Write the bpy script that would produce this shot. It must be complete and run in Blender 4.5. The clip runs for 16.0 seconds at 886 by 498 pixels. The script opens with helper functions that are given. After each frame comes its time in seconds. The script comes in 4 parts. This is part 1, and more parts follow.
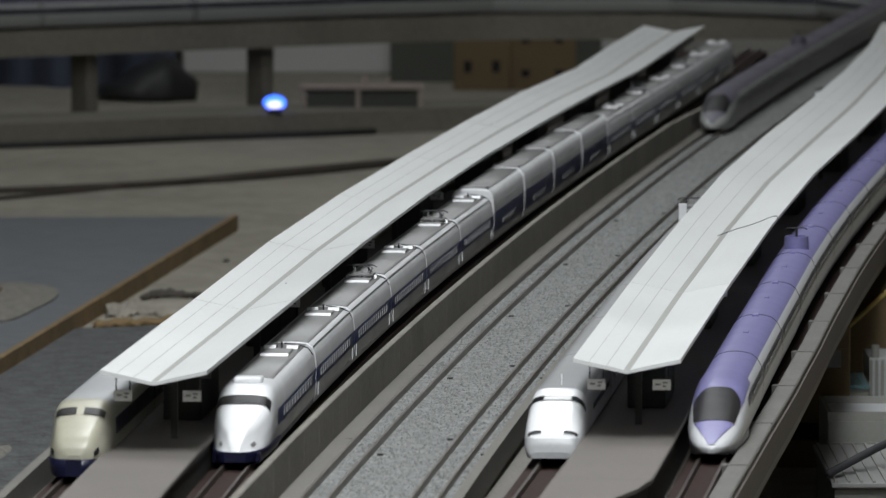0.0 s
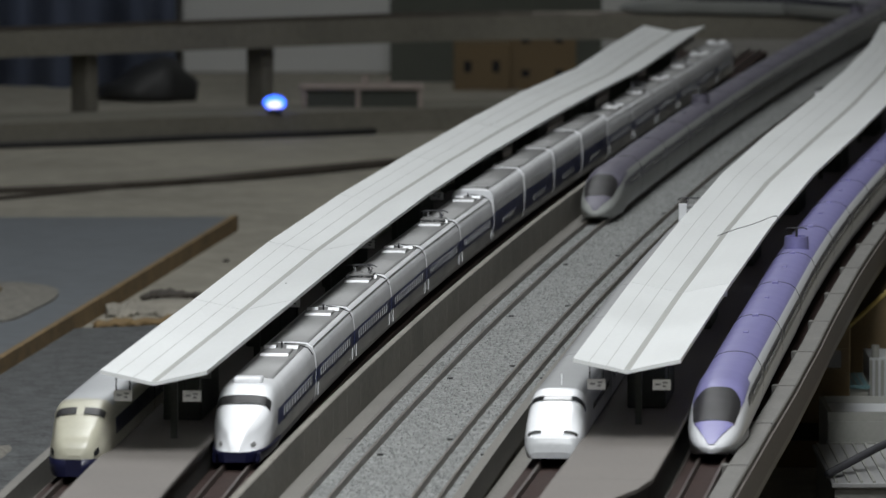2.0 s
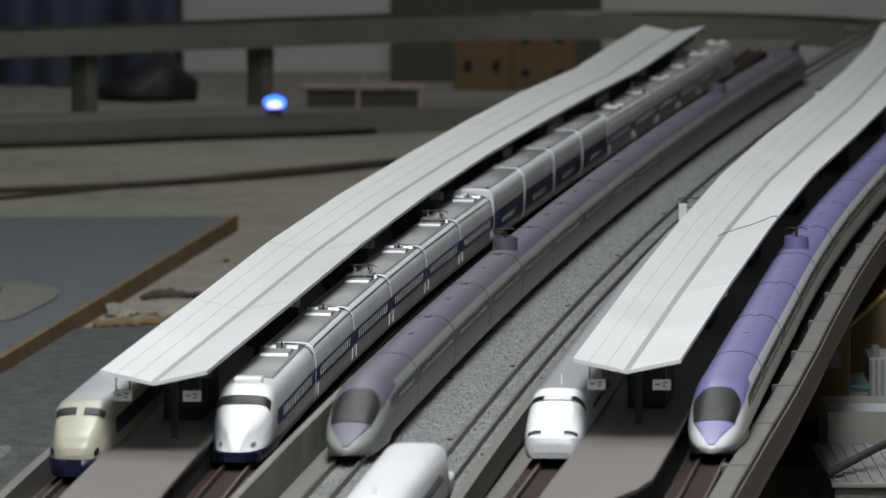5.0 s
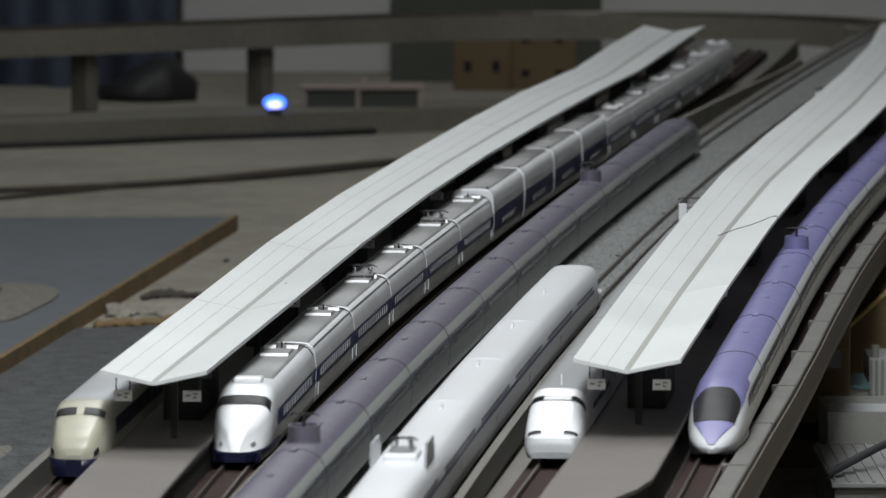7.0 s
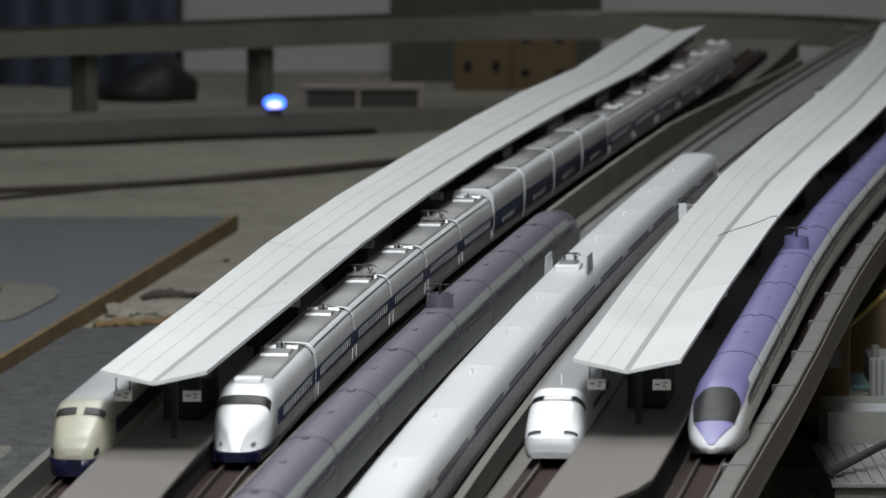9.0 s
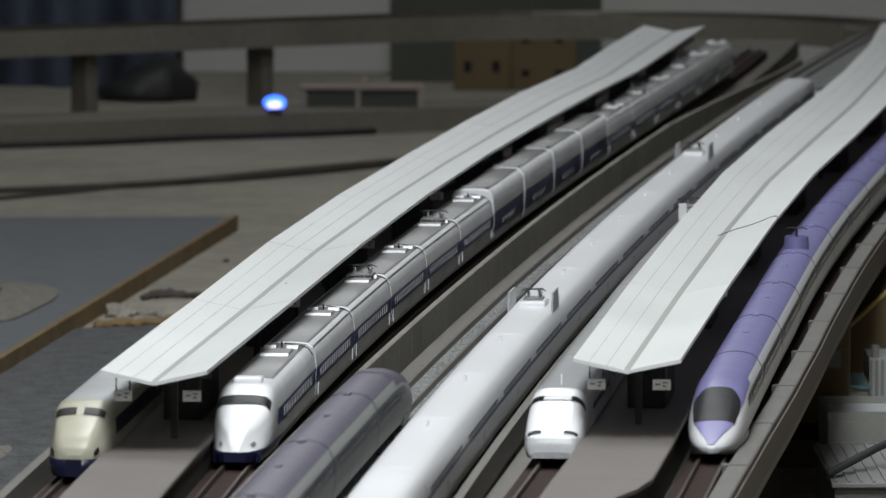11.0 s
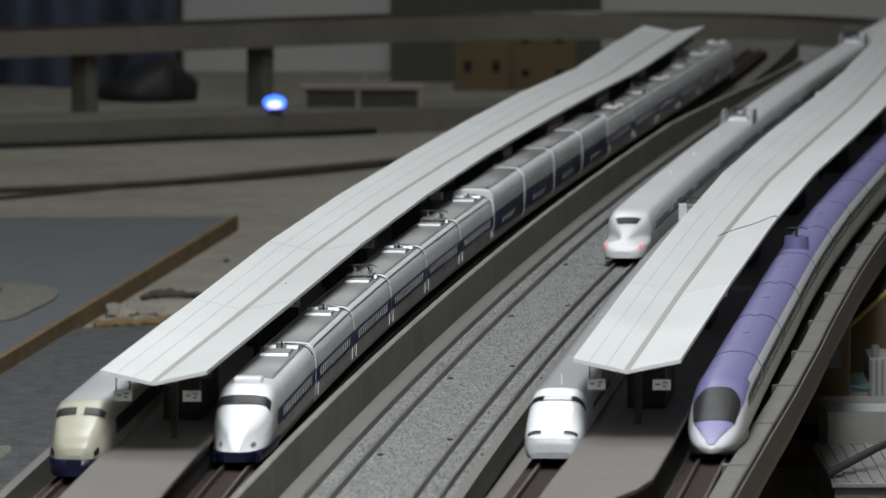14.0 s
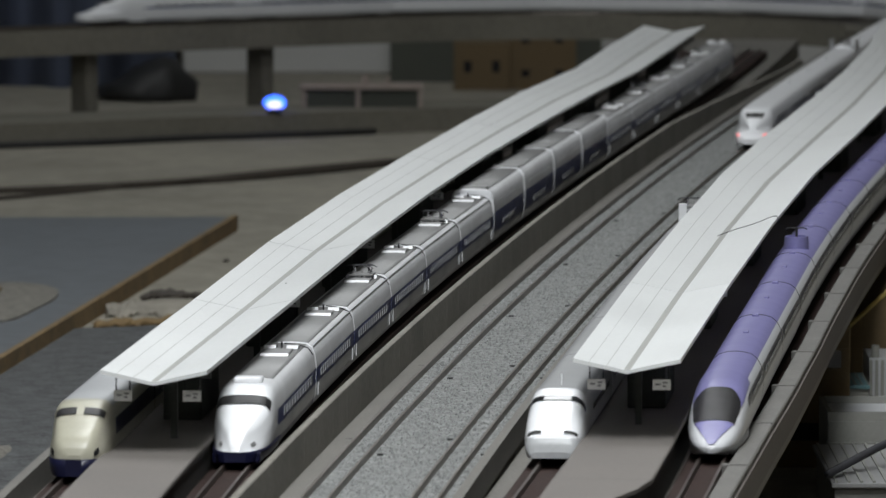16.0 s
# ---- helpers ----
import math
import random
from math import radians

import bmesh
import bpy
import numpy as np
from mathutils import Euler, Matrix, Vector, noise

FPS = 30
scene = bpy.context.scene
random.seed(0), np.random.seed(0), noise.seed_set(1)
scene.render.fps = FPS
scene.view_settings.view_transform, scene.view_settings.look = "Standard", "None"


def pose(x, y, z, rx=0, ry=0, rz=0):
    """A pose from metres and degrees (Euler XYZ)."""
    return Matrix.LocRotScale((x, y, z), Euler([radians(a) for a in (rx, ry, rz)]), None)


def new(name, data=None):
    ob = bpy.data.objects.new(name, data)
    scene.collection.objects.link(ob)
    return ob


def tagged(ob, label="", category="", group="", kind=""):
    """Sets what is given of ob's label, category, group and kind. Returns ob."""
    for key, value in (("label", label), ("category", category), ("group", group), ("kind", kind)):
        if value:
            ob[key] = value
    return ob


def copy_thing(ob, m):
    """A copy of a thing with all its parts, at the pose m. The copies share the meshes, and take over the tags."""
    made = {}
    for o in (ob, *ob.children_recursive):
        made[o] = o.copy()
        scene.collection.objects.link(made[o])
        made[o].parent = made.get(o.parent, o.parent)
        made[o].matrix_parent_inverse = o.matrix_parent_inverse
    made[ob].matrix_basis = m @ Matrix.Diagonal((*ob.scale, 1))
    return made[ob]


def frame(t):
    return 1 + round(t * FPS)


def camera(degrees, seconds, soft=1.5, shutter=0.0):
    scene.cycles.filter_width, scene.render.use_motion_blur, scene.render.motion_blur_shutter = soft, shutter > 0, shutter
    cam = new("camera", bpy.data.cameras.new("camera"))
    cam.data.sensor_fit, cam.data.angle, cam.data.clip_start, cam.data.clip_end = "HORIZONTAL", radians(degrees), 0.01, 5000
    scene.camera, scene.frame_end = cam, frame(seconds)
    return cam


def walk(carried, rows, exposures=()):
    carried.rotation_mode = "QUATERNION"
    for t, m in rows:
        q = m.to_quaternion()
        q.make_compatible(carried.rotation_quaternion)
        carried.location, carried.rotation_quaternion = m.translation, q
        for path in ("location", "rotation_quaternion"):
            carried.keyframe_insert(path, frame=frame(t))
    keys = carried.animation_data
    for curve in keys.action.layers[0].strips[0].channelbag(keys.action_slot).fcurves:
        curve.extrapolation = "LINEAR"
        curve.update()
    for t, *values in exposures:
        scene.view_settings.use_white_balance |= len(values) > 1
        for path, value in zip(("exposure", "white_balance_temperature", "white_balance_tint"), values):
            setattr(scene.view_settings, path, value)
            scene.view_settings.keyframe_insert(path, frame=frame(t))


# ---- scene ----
cam = camera(7.36, 16.0, soft=1.35, shutter=0.5)
EYE = (0.0, 0.0, 0.2654)
VIEW = pose(0.0, 0.0, 0.2654, 90 - 4.518, 0, 0)
walk(cam, [(0.0, VIEW), (16.0, VIEW)], exposures=[(0.0, 0.0), (16.0, 0.0)])
cam.data.dof.use_dof = True
cam.data.dof.focus_distance = 2.8
cam.data.dof.aperture_fstop = 56.0

# ---- light: a dim closed room with ceiling fluorescent fixtures ----
world = bpy.data.worlds.new("room_dusk")
world.use_nodes = True
world.node_tree.nodes["Background"].inputs[0].default_value = (0.5, 0.55, 0.6, 1)
world.node_tree.nodes["Background"].inputs[1].default_value = 0.05
scene.world = world
CEIL = 1.55


def area_lamp(name, x, y, z, sx, sy, watts, colour, rz=0):
    d = bpy.data.lights.new(name, "AREA")
    d.shape, d.size, d.size_y, d.energy, d.color = "RECTANGLE", sx, sy, watts, colour
    ob = new(name, d)
    ob.matrix_world = pose(x, y, z, 0, 0, rz)
    return ob


LAMPS = [(0.03, 1.45, 35.0), (0.03, 3.3, 12.5), (-0.1, 5.4, 5.0), (0.0, -1.1, 26.0)]
for lx, ly, w in LAMPS:
    area_lamp("fluorescent_light", lx, ly, CEIL - 0.07, 0.4, 1.2, w, (0.95, 0.98, 1.0), 0)

# ---- materials ----


def mat(name, col, rough=0.6, metal=0.0, var=0.12, scale=60.0, bump=0.0, fine=600.0, spec=0.5, island=0.0, obj=0.0, stain=None):
    m = bpy.data.materials.new(name)
    m.use_nodes = True
    nt = m.node_tree
    b = nt.nodes["Principled BSDF"]
    b.inputs["Roughness"].default_value = rough
    b.inputs["Metallic"].default_value = metal
    b.inputs["Specular IOR Level"].default_value = spec
    tc = nt.nodes.new("ShaderNodeTexCoord")
    n1 = nt.nodes.new("ShaderNodeTexNoise")
    n1.inputs["Scale"].default_value = scale
    n1.inputs["Detail"].default_value = 5.0
    n2 = nt.nodes.new("ShaderNodeTexNoise")
    n2.inputs["Scale"].default_value = fine
    n2.inputs["Detail"].default_value = 3.0
    for n in (n1, n2):
        nt.links.new(tc.outputs["Object"], n.inputs["Vector"])
    mx = nt.nodes.new("ShaderNodeMix")
    mx.data_type = "RGBA"
    dark = [c * (1 - var * 1.6) for c in col]
    lite = [min(1.0, c * (1 + var)) for c in col]
    if stain:
        dark = list(stain)
    mx.inputs["A"].default_value = (*dark, 1)
    mx.inputs["B"].default_value = (*lite, 1)
    add = nt.nodes.new("ShaderNodeMath")
    add.operation = "MULTIPLY_ADD"
    nt.links.new(n2.outputs["Fac"], add.inputs[0])
    add.inputs[1].default_value = 0.5
    hal = nt.nodes.new("ShaderNodeMath")
    hal.operation = "MULTIPLY"
    hal.inputs[1].default_value = 0.5
    nt.links.new(n1.outputs["Fac"], hal.inputs[0])
    nt.links.new(hal.outputs[0], add.inputs[2])
    rng = nt.nodes.new("ShaderNodeMapRange")
    rng.inputs["From Min"].default_value = 0.3
    rng.inputs["From Max"].default_value = 0.7
    nt.links.new(add.outputs[0], rng.inputs["Value"])
    nt.links.new(rng.outputs[0], mx.inputs["Factor"])
    out = mx.outputs["Result"]
    if island or obj:
        hsv = nt.nodes.new("ShaderNodeHueSaturation")
        nt.links.new(out, hsv.inputs["Color"])
        src = nt.nodes.new("ShaderNodeObjectInfo" if obj else "ShaderNodeNewGeometry")
        r2 = nt.nodes.new("ShaderNodeMapRange")
        amt = obj or island
        r2.inputs["To Min"].default_value = 1 - amt
        r2.inputs["To Max"].default_value = 1 + amt
        nt.links.new(src.outputs["Random" if obj else "Random Per Island"], r2.inputs["Value"])
        nt.links.new(r2.outputs[0], hsv.inputs["Value"])
        out = hsv.outputs["Color"]
    nt.links.new(out, b.inputs["Base Color"])
    rr = nt.nodes.new("ShaderNodeMapRange")
    rr.inputs["To Min"].default_value = max(0.02, rough - 0.1)
    rr.inputs["To Max"].default_value = min(1.0, rough + 0.1)
    nt.links.new(n1.outputs["Fac"], rr.inputs["Value"])
    nt.links.new(rr.outputs[0], b.inputs["Roughness"])
    if bump:
        bp = nt.nodes.new("ShaderNodeBump")
        bp.inputs["Strength"].default_value = 0.6
        bp.inputs["Distance"].default_value = bump
        nt.links.new(add.outputs[0], bp.inputs["Height"])
        nt.links.new(bp.outputs["Normal"], b.inputs["Normal"])
    return m


def glow(name, col, strength):
    m = bpy.data.materials.new(name)
    m.use_nodes = True
    b = m.node_tree.nodes["Principled BSDF"]
    b.inputs["Base Color"].default_value = (*col, 1)
    b.inputs["Emission Color"].default_value = (*col, 1)
    b.inputs["Emission Strength"].default_value = strength
    return m


M = {
    "white": mat("white_gloss_plastic", (0.82, 0.83, 0.85), 0.22, var=0.012, scale=25, fine=2500),
    "offwhite": mat("offwhite_plastic", (0.62, 0.63, 0.65), 0.35, var=0.05, scale=50),
    "ivory": mat("ivory_plastic", (0.42, 0.405, 0.32), 0.3, var=0.05, scale=40),
    "navy": mat("navy_paint", (0.009, 0.01, 0.036), 0.35, var=0.15, scale=60),
    "blue": mat("blue_stripe_paint", (0.032, 0.046, 0.15), 0.35, var=0.15, scale=60),
    "roofgrey": mat("grey_roof_plastic", (0.22, 0.22, 0.218), 0.5, var=0.08, scale=70),
    "greybody": mat("light_grey_plastic", (0.42, 0.43, 0.44), 0.35, var=0.06, scale=60),
    "silver": mat("silver_paint", (0.27, 0.275, 0.28), 0.45, 0.0, var=0.06, scale=60),
    "lavender": mat("lavender_blue_paint", (0.2, 0.19, 0.385), 0.38, var=0.07, scale=50),
    "glass": mat("dark_smoked_glazing", (0.018, 0.018, 0.02), 0.12, var=0.1, scale=60),
    "pane": mat("pale_window_glazing", (0.7, 0.72, 0.76), 0.15, var=0.15, scale=90, island=0.3),
    "winband": mat("dark_window_band", (0.06, 0.06, 0.075), 0.3, var=0.15, scale=90),
    "black": mat("black_plastic", (0.015, 0.015, 0.015), 0.6, var=0.2, scale=90),
    "joint": mat("dark_rubber_joint", (0.03, 0.03, 0.035), 0.7, var=0.2, scale=90),
    "metal": mat("bare_metal", (0.45, 0.45, 0.44), 0.3, 0.9, var=0.1, scale=90),
    "chrome": mat("bright_metal", (0.8, 0.8, 0.82), 0.15, 0.9, var=0.05, scale=90),
    "rail": mat("brown_oxidised_rail", (0.12, 0.105, 0.088), 0.4, 0.5, var=0.2, scale=80),
    "darkrail": mat("dark_brown_rail", (0.055, 0.042, 0.036), 0.5, 0.3, var=0.2, scale=80),
    "ballast": mat("grey_ballast_sheet", (0.24, 0.245, 0.24), 0.9, var=0.45, scale=250, bump=0.0012, fine=900),
    "slab": mat("grey_concrete_slab", (0.15, 0.142, 0.127), 0.7, var=0.2, scale=25, bump=0.0002, fine=700),
    "wallc": mat("grey_viaduct_wall", (0.2, 0.188, 0.163), 0.75, var=0.2, scale=30, bump=0.0002, fine=500),
    "brownbed": mat("reddish_brown_trackbed", (0.04, 0.026, 0.023), 0.8, var=0.3, scale=120, bump=0.0004, spec=0.15),
    # darker brown-grey for the parapet's outer side, its shade put into colour
    "sleeper": mat("shaded_parapet_face", (0.1, 0.085, 0.075), 0.7, var=0.25, scale=120),
    "platform": mat("beige_platform_concrete", (0.165, 0.15, 0.138), 0.8, var=0.1, scale=30, bump=0.0001, fine=900),
    "roofwhite": mat("white_platform_roof", (0.74, 0.755, 0.75), 0.4, var=0.05, scale=18),
    "valley": mat("grey_roof_gutter", (0.36, 0.36, 0.34), 0.5, var=0.1, scale=40),
    "post": mat("dark_green_post", (0.05, 0.055, 0.045), 0.6, var=0.2, scale=60),
    "sign": mat("white_sign_plastic", (0.8, 0.8, 0.78), 0.5, var=0.06, scale=60),
    "base": mat("beige_layout_base", (0.285, 0.266, 0.218), 0.9, var=0.22, scale=7, bump=0.0015, fine=60),
    "greypanel": mat("blue_grey_board", (0.115, 0.128, 0.14), 0.75, var=0.12, scale=9, fine=80),
    "asphalt": mat("dark_grey_felt_sheet", (0.094, 0.098, 0.1), 0.95, var=0.5, scale=90, bump=0.003, fine=420),
    "wood": mat("raw_wood_edge", (0.21, 0.14, 0.062), 0.8, var=0.3, scale=40, fine=300),
    "concrete": mat("aged_grey_concrete", (0.17, 0.16, 0.13), 0.85, var=0.15, scale=12, bump=0.0003, fine=200),
    "wallpaint": mat("offwhite_room_wall", (0.42, 0.42, 0.41), 0.85, var=0.06, scale=2),
    "curtain": mat("blue_curtain_cloth", (0.14, 0.17, 0.26), 0.9, var=0.2, scale=8),
    "yellowb": mat("ochre_building_plastic", (0.125, 0.085, 0.038), 0.7, var=0.12, scale=30),
    "pinkish": mat("pinkish_grey_panel", (0.3, 0.25, 0.22), 0.8, var=0.12, scale=30),
    "greenroof": mat("dark_green_panel", (0.07, 0.075, 0.06), 0.8, var=0.15, scale=20),
    "teal": mat("teal_tile_plastic", (0.1, 0.2, 0.22), 0.5, var=0.2, scale=60),
    "palegrey": mat("pale_grey_building_plastic", (0.23, 0.23, 0.21), 0.6, var=0.08, scale=40),
    "carton": mat("brown_floor", (0.2, 0.17, 0.13), 0.8, var=0.1, scale=3),
    # lavender and off-white again, darkened for the weaker light on the moving train
    "dulllav": mat("lavender_paint_dimmed", (0.118, 0.111, 0.145), 0.45, var=0.08, scale=50),
    "dullgrey": mat("offwhite_plastic_dimmed", (0.27, 0.28, 0.268), 0.4, var=0.06, scale=50),
    "ledcore": glow("led_core", (0.7, 0.65, 1.0), 1.6),
    "cablebrown": mat("dark_brown_cable", (0.05, 0.04, 0.03), 0.7, var=0.3, scale=80),
    "yellowtrim": mat("yellow_trim", (0.42, 0.32, 0.1), 0.6, var=0.1, scale=80),
    "grain": mat("ballast_grains", (0.245, 0.252, 0.247), 0.85, var=0.2, scale=300, island=0.33),
    # platform sides, with the shade beside the tracks put into the colour
    "platside": mat("platform_side_shade", (0.06, 0.057, 0.052), 0.8, var=0.2, scale=60),
    "screen": mat("matt_smoked_screen", (0.022, 0.021, 0.022), 0.45, var=0.2, scale=120, spec=0.25),
    "wallpanel": mat("grey_wall_panel", (0.2, 0.188, 0.163), 0.75, var=0.22, scale=45, bump=0.0002, fine=400, obj=0.07),
    "plaster": mat("pale_plaster", (0.33, 0.305, 0.255), 0.9, var=0.25, scale=60, bump=0.001, fine=300),
    "pebble": mat("beige_gravel", (0.2, 0.19, 0.165), 0.95, var=0.4, scale=200, bump=0.001, fine=800),
    "pearl": mat("pearl_white_plastic", (0.78, 0.79, 0.81), 0.3, var=0.015, scale=25, fine=2500),
    "parapetgrey": mat("dull_parapet_concrete", (0.15, 0.145, 0.135), 0.8, var=0.18, scale=40),
    "backing": mat("pale_backing_board", (0.5, 0.5, 0.48), 0.85, var=0.08, scale=3),
    "cream": mat("unlit_lamp_lens", (0.6, 0.6, 0.55), 0.2, var=0.05),
    "redlamp": glow("red_tail_lamp", (1.0, 0.1, 0.09), 1.6),
    "led": glow("blue_led", (0.03, 0.12, 1.0), 4.0),
    "tube": glow("white_tube", (0.95, 0.98, 1.0), 1.0),
}

# ---- mesh helpers ----


def part(name, bm, material, parent=None, label="", smooth=False, kind=""):
    me = bpy.data.meshes.new(name)
    bm.to_mesh(me)
    bm.free()
    for m in (material if isinstance(material, (list, tuple)) else [material]):
        me.materials.append(M[m])
    if smooth:
        for p in me.polygons:
            p.use_smooth = True
    ob = new(name, me)
    if parent is not None:
        ob.parent = parent
    return tagged(ob, label=label, kind=kind)


def thing(name, m, label, category, group="", kind=""):
    ob = new(name)
    ob.empty_display_size = 0.01
    ob.matrix_world = m
    return tagged(ob, label=label, category=category, group=group, kind=kind)


def add_box(bm, x0, x1, y0, y1, z0, z1, bevel=0.0, mi=0, m=None):
    vs = [bm.verts.new((x, y, z)) for z in (z0, z1) for y in (y0, y1) for x in (x0, x1)]
    if m is not None:
        for v in vs:
            v.co = m @ v.co
    fs = []
    for q in ((0, 2, 3, 1), (4, 5, 7, 6), (0, 1, 5, 4), (2, 6, 7, 3), (0, 4, 6, 2), (1, 3, 7, 5)):
        f = bm.faces.new([vs[i] for i in q])
        f.material_index = mi
        fs.append(f)
    if bevel:
        es = list({e for f in fs for e in f.edges})
        bmesh.ops.bevel(bm, geom=es, offset=bevel, segments=2, affect="EDGES", profile=0.5)
    return fs


def box(x0, x1, y0, y1, z0, z1, bevel=0.0):
    bm = bmesh.new()
    add_box(bm, x0, x1, y0, y1, z0, z1, bevel)
    return bm


def tube(bm, pts, r, n=6, mi=0):
    pts = [Vector(p) for p in pts]
    rings = []
    for i, p in enumerate(pts):
        d = (pts[min(i + 1, len(pts) - 1)] - pts[max(i - 1, 0)]).normalized()
        a = d.orthogonal().normalized()
        b = d.cross(a)
        rings.append([bm.verts.new(p + r * (math.cos(2 * math.pi * k / n) * a + math.sin(2 * math.pi * k / n) * b)) for k in range(n)])
    for q, w in zip(rings, rings[1:]):
        for k in range(n):
            bm.faces.new((q[k], q[(k + 1) % n], w[(k + 1) % n], w[k])).material_index = mi
    bm.faces.new(rings[0][::-1]).material_index = mi
    bm.faces.new(rings[-1]).material_index = mi


# ---- track centre lines: x as a polynomial of y - 3.5 ----
LINE_B = (0.0275, 0.1109, 0.01269, -0.00512)
LINE_C = (0.0738, 0.1118, 0.0110, -0.0008)
LINE_P2 = (0.1754, 0.1228, 0.0176, -0.01463, -0.01152)


def cubic(c, y):
    v = 0.0
    for a in reversed(c):
        v = v * (y - 3.5) + a
    return v


class Line:
    """A centre line sampled by arc length from y = start; it may turn left at the far end."""

    def __init__(self, c, start=1.7, end=5.7, shift=0.0, radius=0.0, turn=0.0, run=0.0):
        pts = []
        for i in range(801):
            y = start + (end - start) * i / 800
            e = 1e-3
            x, d = cubic(c, y), (cubic(c, y + e) - cubic(c, y - e)) / (2 * e)
            n = math.hypot(1, d)
            pts.append((x + shift / n, y - shift * d / n))
        h = math.atan2(pts[-1][0] - pts[-2][0], pts[-1][1] - pts[-2][1])
        if radius:
            r, (x, y) = radius + shift, pts[-1]
            cx, cy = x - r * math.cos(h), y + r * math.sin(h)
            for i in range(1, 201):
                a = -h + turn * i / 200
                pts.append((cx + r * math.cos(a), cy + r * math.sin(a)))
            a = -h + turn
            x, y = pts[-1]
            for i in range(1, 101):
                pts.append((x - math.sin(a) * run * i / 100, y + math.cos(a) * run * i / 100))
        self.p = np.array(pts)
        self.s = np.concatenate([[0], np.cumsum(np.hypot(*np.diff(self.p, axis=0).T))])
        self.length = self.s[-1]

    def at(self, s):
        x = float(np.interp(s, self.s, self.p[:, 0]))
        y = float(np.interp(s, self.s, self.p[:, 1]))
        if s < 0:
            d = (self.p[1] - self.p[0]) / (self.s[1] - self.s[0])
            x, y = self.p[0] + d * s
        if s > self.length:
            d = (self.p[-1] - self.p[-2]) / (self.s[-1] - self.s[-2])
            x, y = self.p[-1] + d * (s - self.length)
        return float(x), float(y)

    def heading(self, s, e=0.02):
        (x0, y0), (x1, y1) = self.at(s - e), self.at(s + e)
        return math.atan2(-(x1 - x0), y1 - y0)

    def s_of_y(self, y):
        k = 801
        return float(np.interp(y, self.p[:k, 1], self.s[:k]))

    def place(self, s, z=0.0, span=0.05):
        """A pose on the line, +y along it, resting on two points span either side."""
        (x0, y0), (x1, y1) = self.at(s - span), self.at(s + span)
        h = math.atan2(-(x1 - x0), y1 - y0)
        return pose((x0 + x1) / 2, (y0 + y1) / 2, z, 0, 0, math.degrees(h))


TURN = radians(137)


class BentLine(Line):
    """A line that runs beside another, at lateral distances given by (s, lateral) nodes."""

    def __init__(self, base, nodes):
        ss = np.linspace(0.0, base.length, 900)
        lat = np.interp(ss, [n[0] for n in nodes], [n[1] for n in nodes])
        pts = []
        for s_, a in zip(ss, lat):
            x, y = base.at(s_)
            h = base.heading(s_)
            pts.append((x + a * math.cos(h), y + a * math.sin(h)))
        self.p = np.array(pts)
        self.s = np.concatenate([[0], np.cumsum(np.hypot(*np.diff(self.p, axis=0).T))])
        self.length = self.s[-1]

    def s_of_y(self, y):
        return float(np.interp(y, self.p[:, 1], self.s))


LB = Line(LINE_B)
LA = Line(LINE_B, shift=-0.0512)
LP1 = Line(LINE_B, shift=-0.0265)
LK = Line(LINE_C, end=5.52, shift=0.018, radius=0.25, turn=radians(131), run=2.0)
LC = Line(LINE_C, end=5.66, shift=0.0, radius=0.25, turn=TURN, run=4.0)
LD = Line(LINE_C, end=5.66, shift=0.0368, radius=0.25, turn=TURN, run=4.0)
LM = Line(LINE_C, end=5.66, shift=0.018, radius=0.25, turn=TURN, run=2.0)
LP2 = Line(LINE_P2, end=4.6)
LE = Line(LINE_P2, end=4.6, shift=-0.0262)
LF = BentLine(LP2, [(0.0, 0.0283), (0.7, 0.0287), (0.95, 0.0298), (1.15, 0.0312), (1.5, 0.0308), (2.2, 0.0298), (3.0, 0.0298)])
LQ = BentLine(LP2, [(0.0, 0.0325), (0.65, 0.0393), (0.81, 0.042), (0.96, 0.0452), (1.15, 0.0478), (1.4, 0.0488), (3.0, 0.048)])


def sweep(line, prof, s0, s1, step=0.03, closed=True, caps=True, bm=None, mi=0):
    """Sweeps a profile of (lateral, z) points along a line."""
    bm = bm or bmesh.new()
    n = max(1, int(math.ceil((s1 - s0) / step)))
    rings = []
    for i in range(n + 1):
        s = s0 + (s1 - s0) * i / n
        x, y = line.at(s)
        h = line.heading(s)
        c, k = math.cos(h), math.sin(h)
        rings.append([bm.verts.new((x + a * c, y + a * k, z)) for a, z in prof])
    m = len(prof)
    for q, w in zip(rings, rings[1:]):
        for j in range(m if closed else m - 1):
            bm.faces.new((q[j], q[(j + 1) % m], w[(j + 1) % m], w[j])).material_index = mi
    if caps and closed:
        bm.faces.new(rings[0][::-1]).material_index = mi
        bm.faces.new(rings[-1]).material_index = mi
    return bm


def rect(a, b, z0, z1):
    return [(a, z0), (b, z0), (b, z1), (a, z1)]


BASE_Z = -0.09

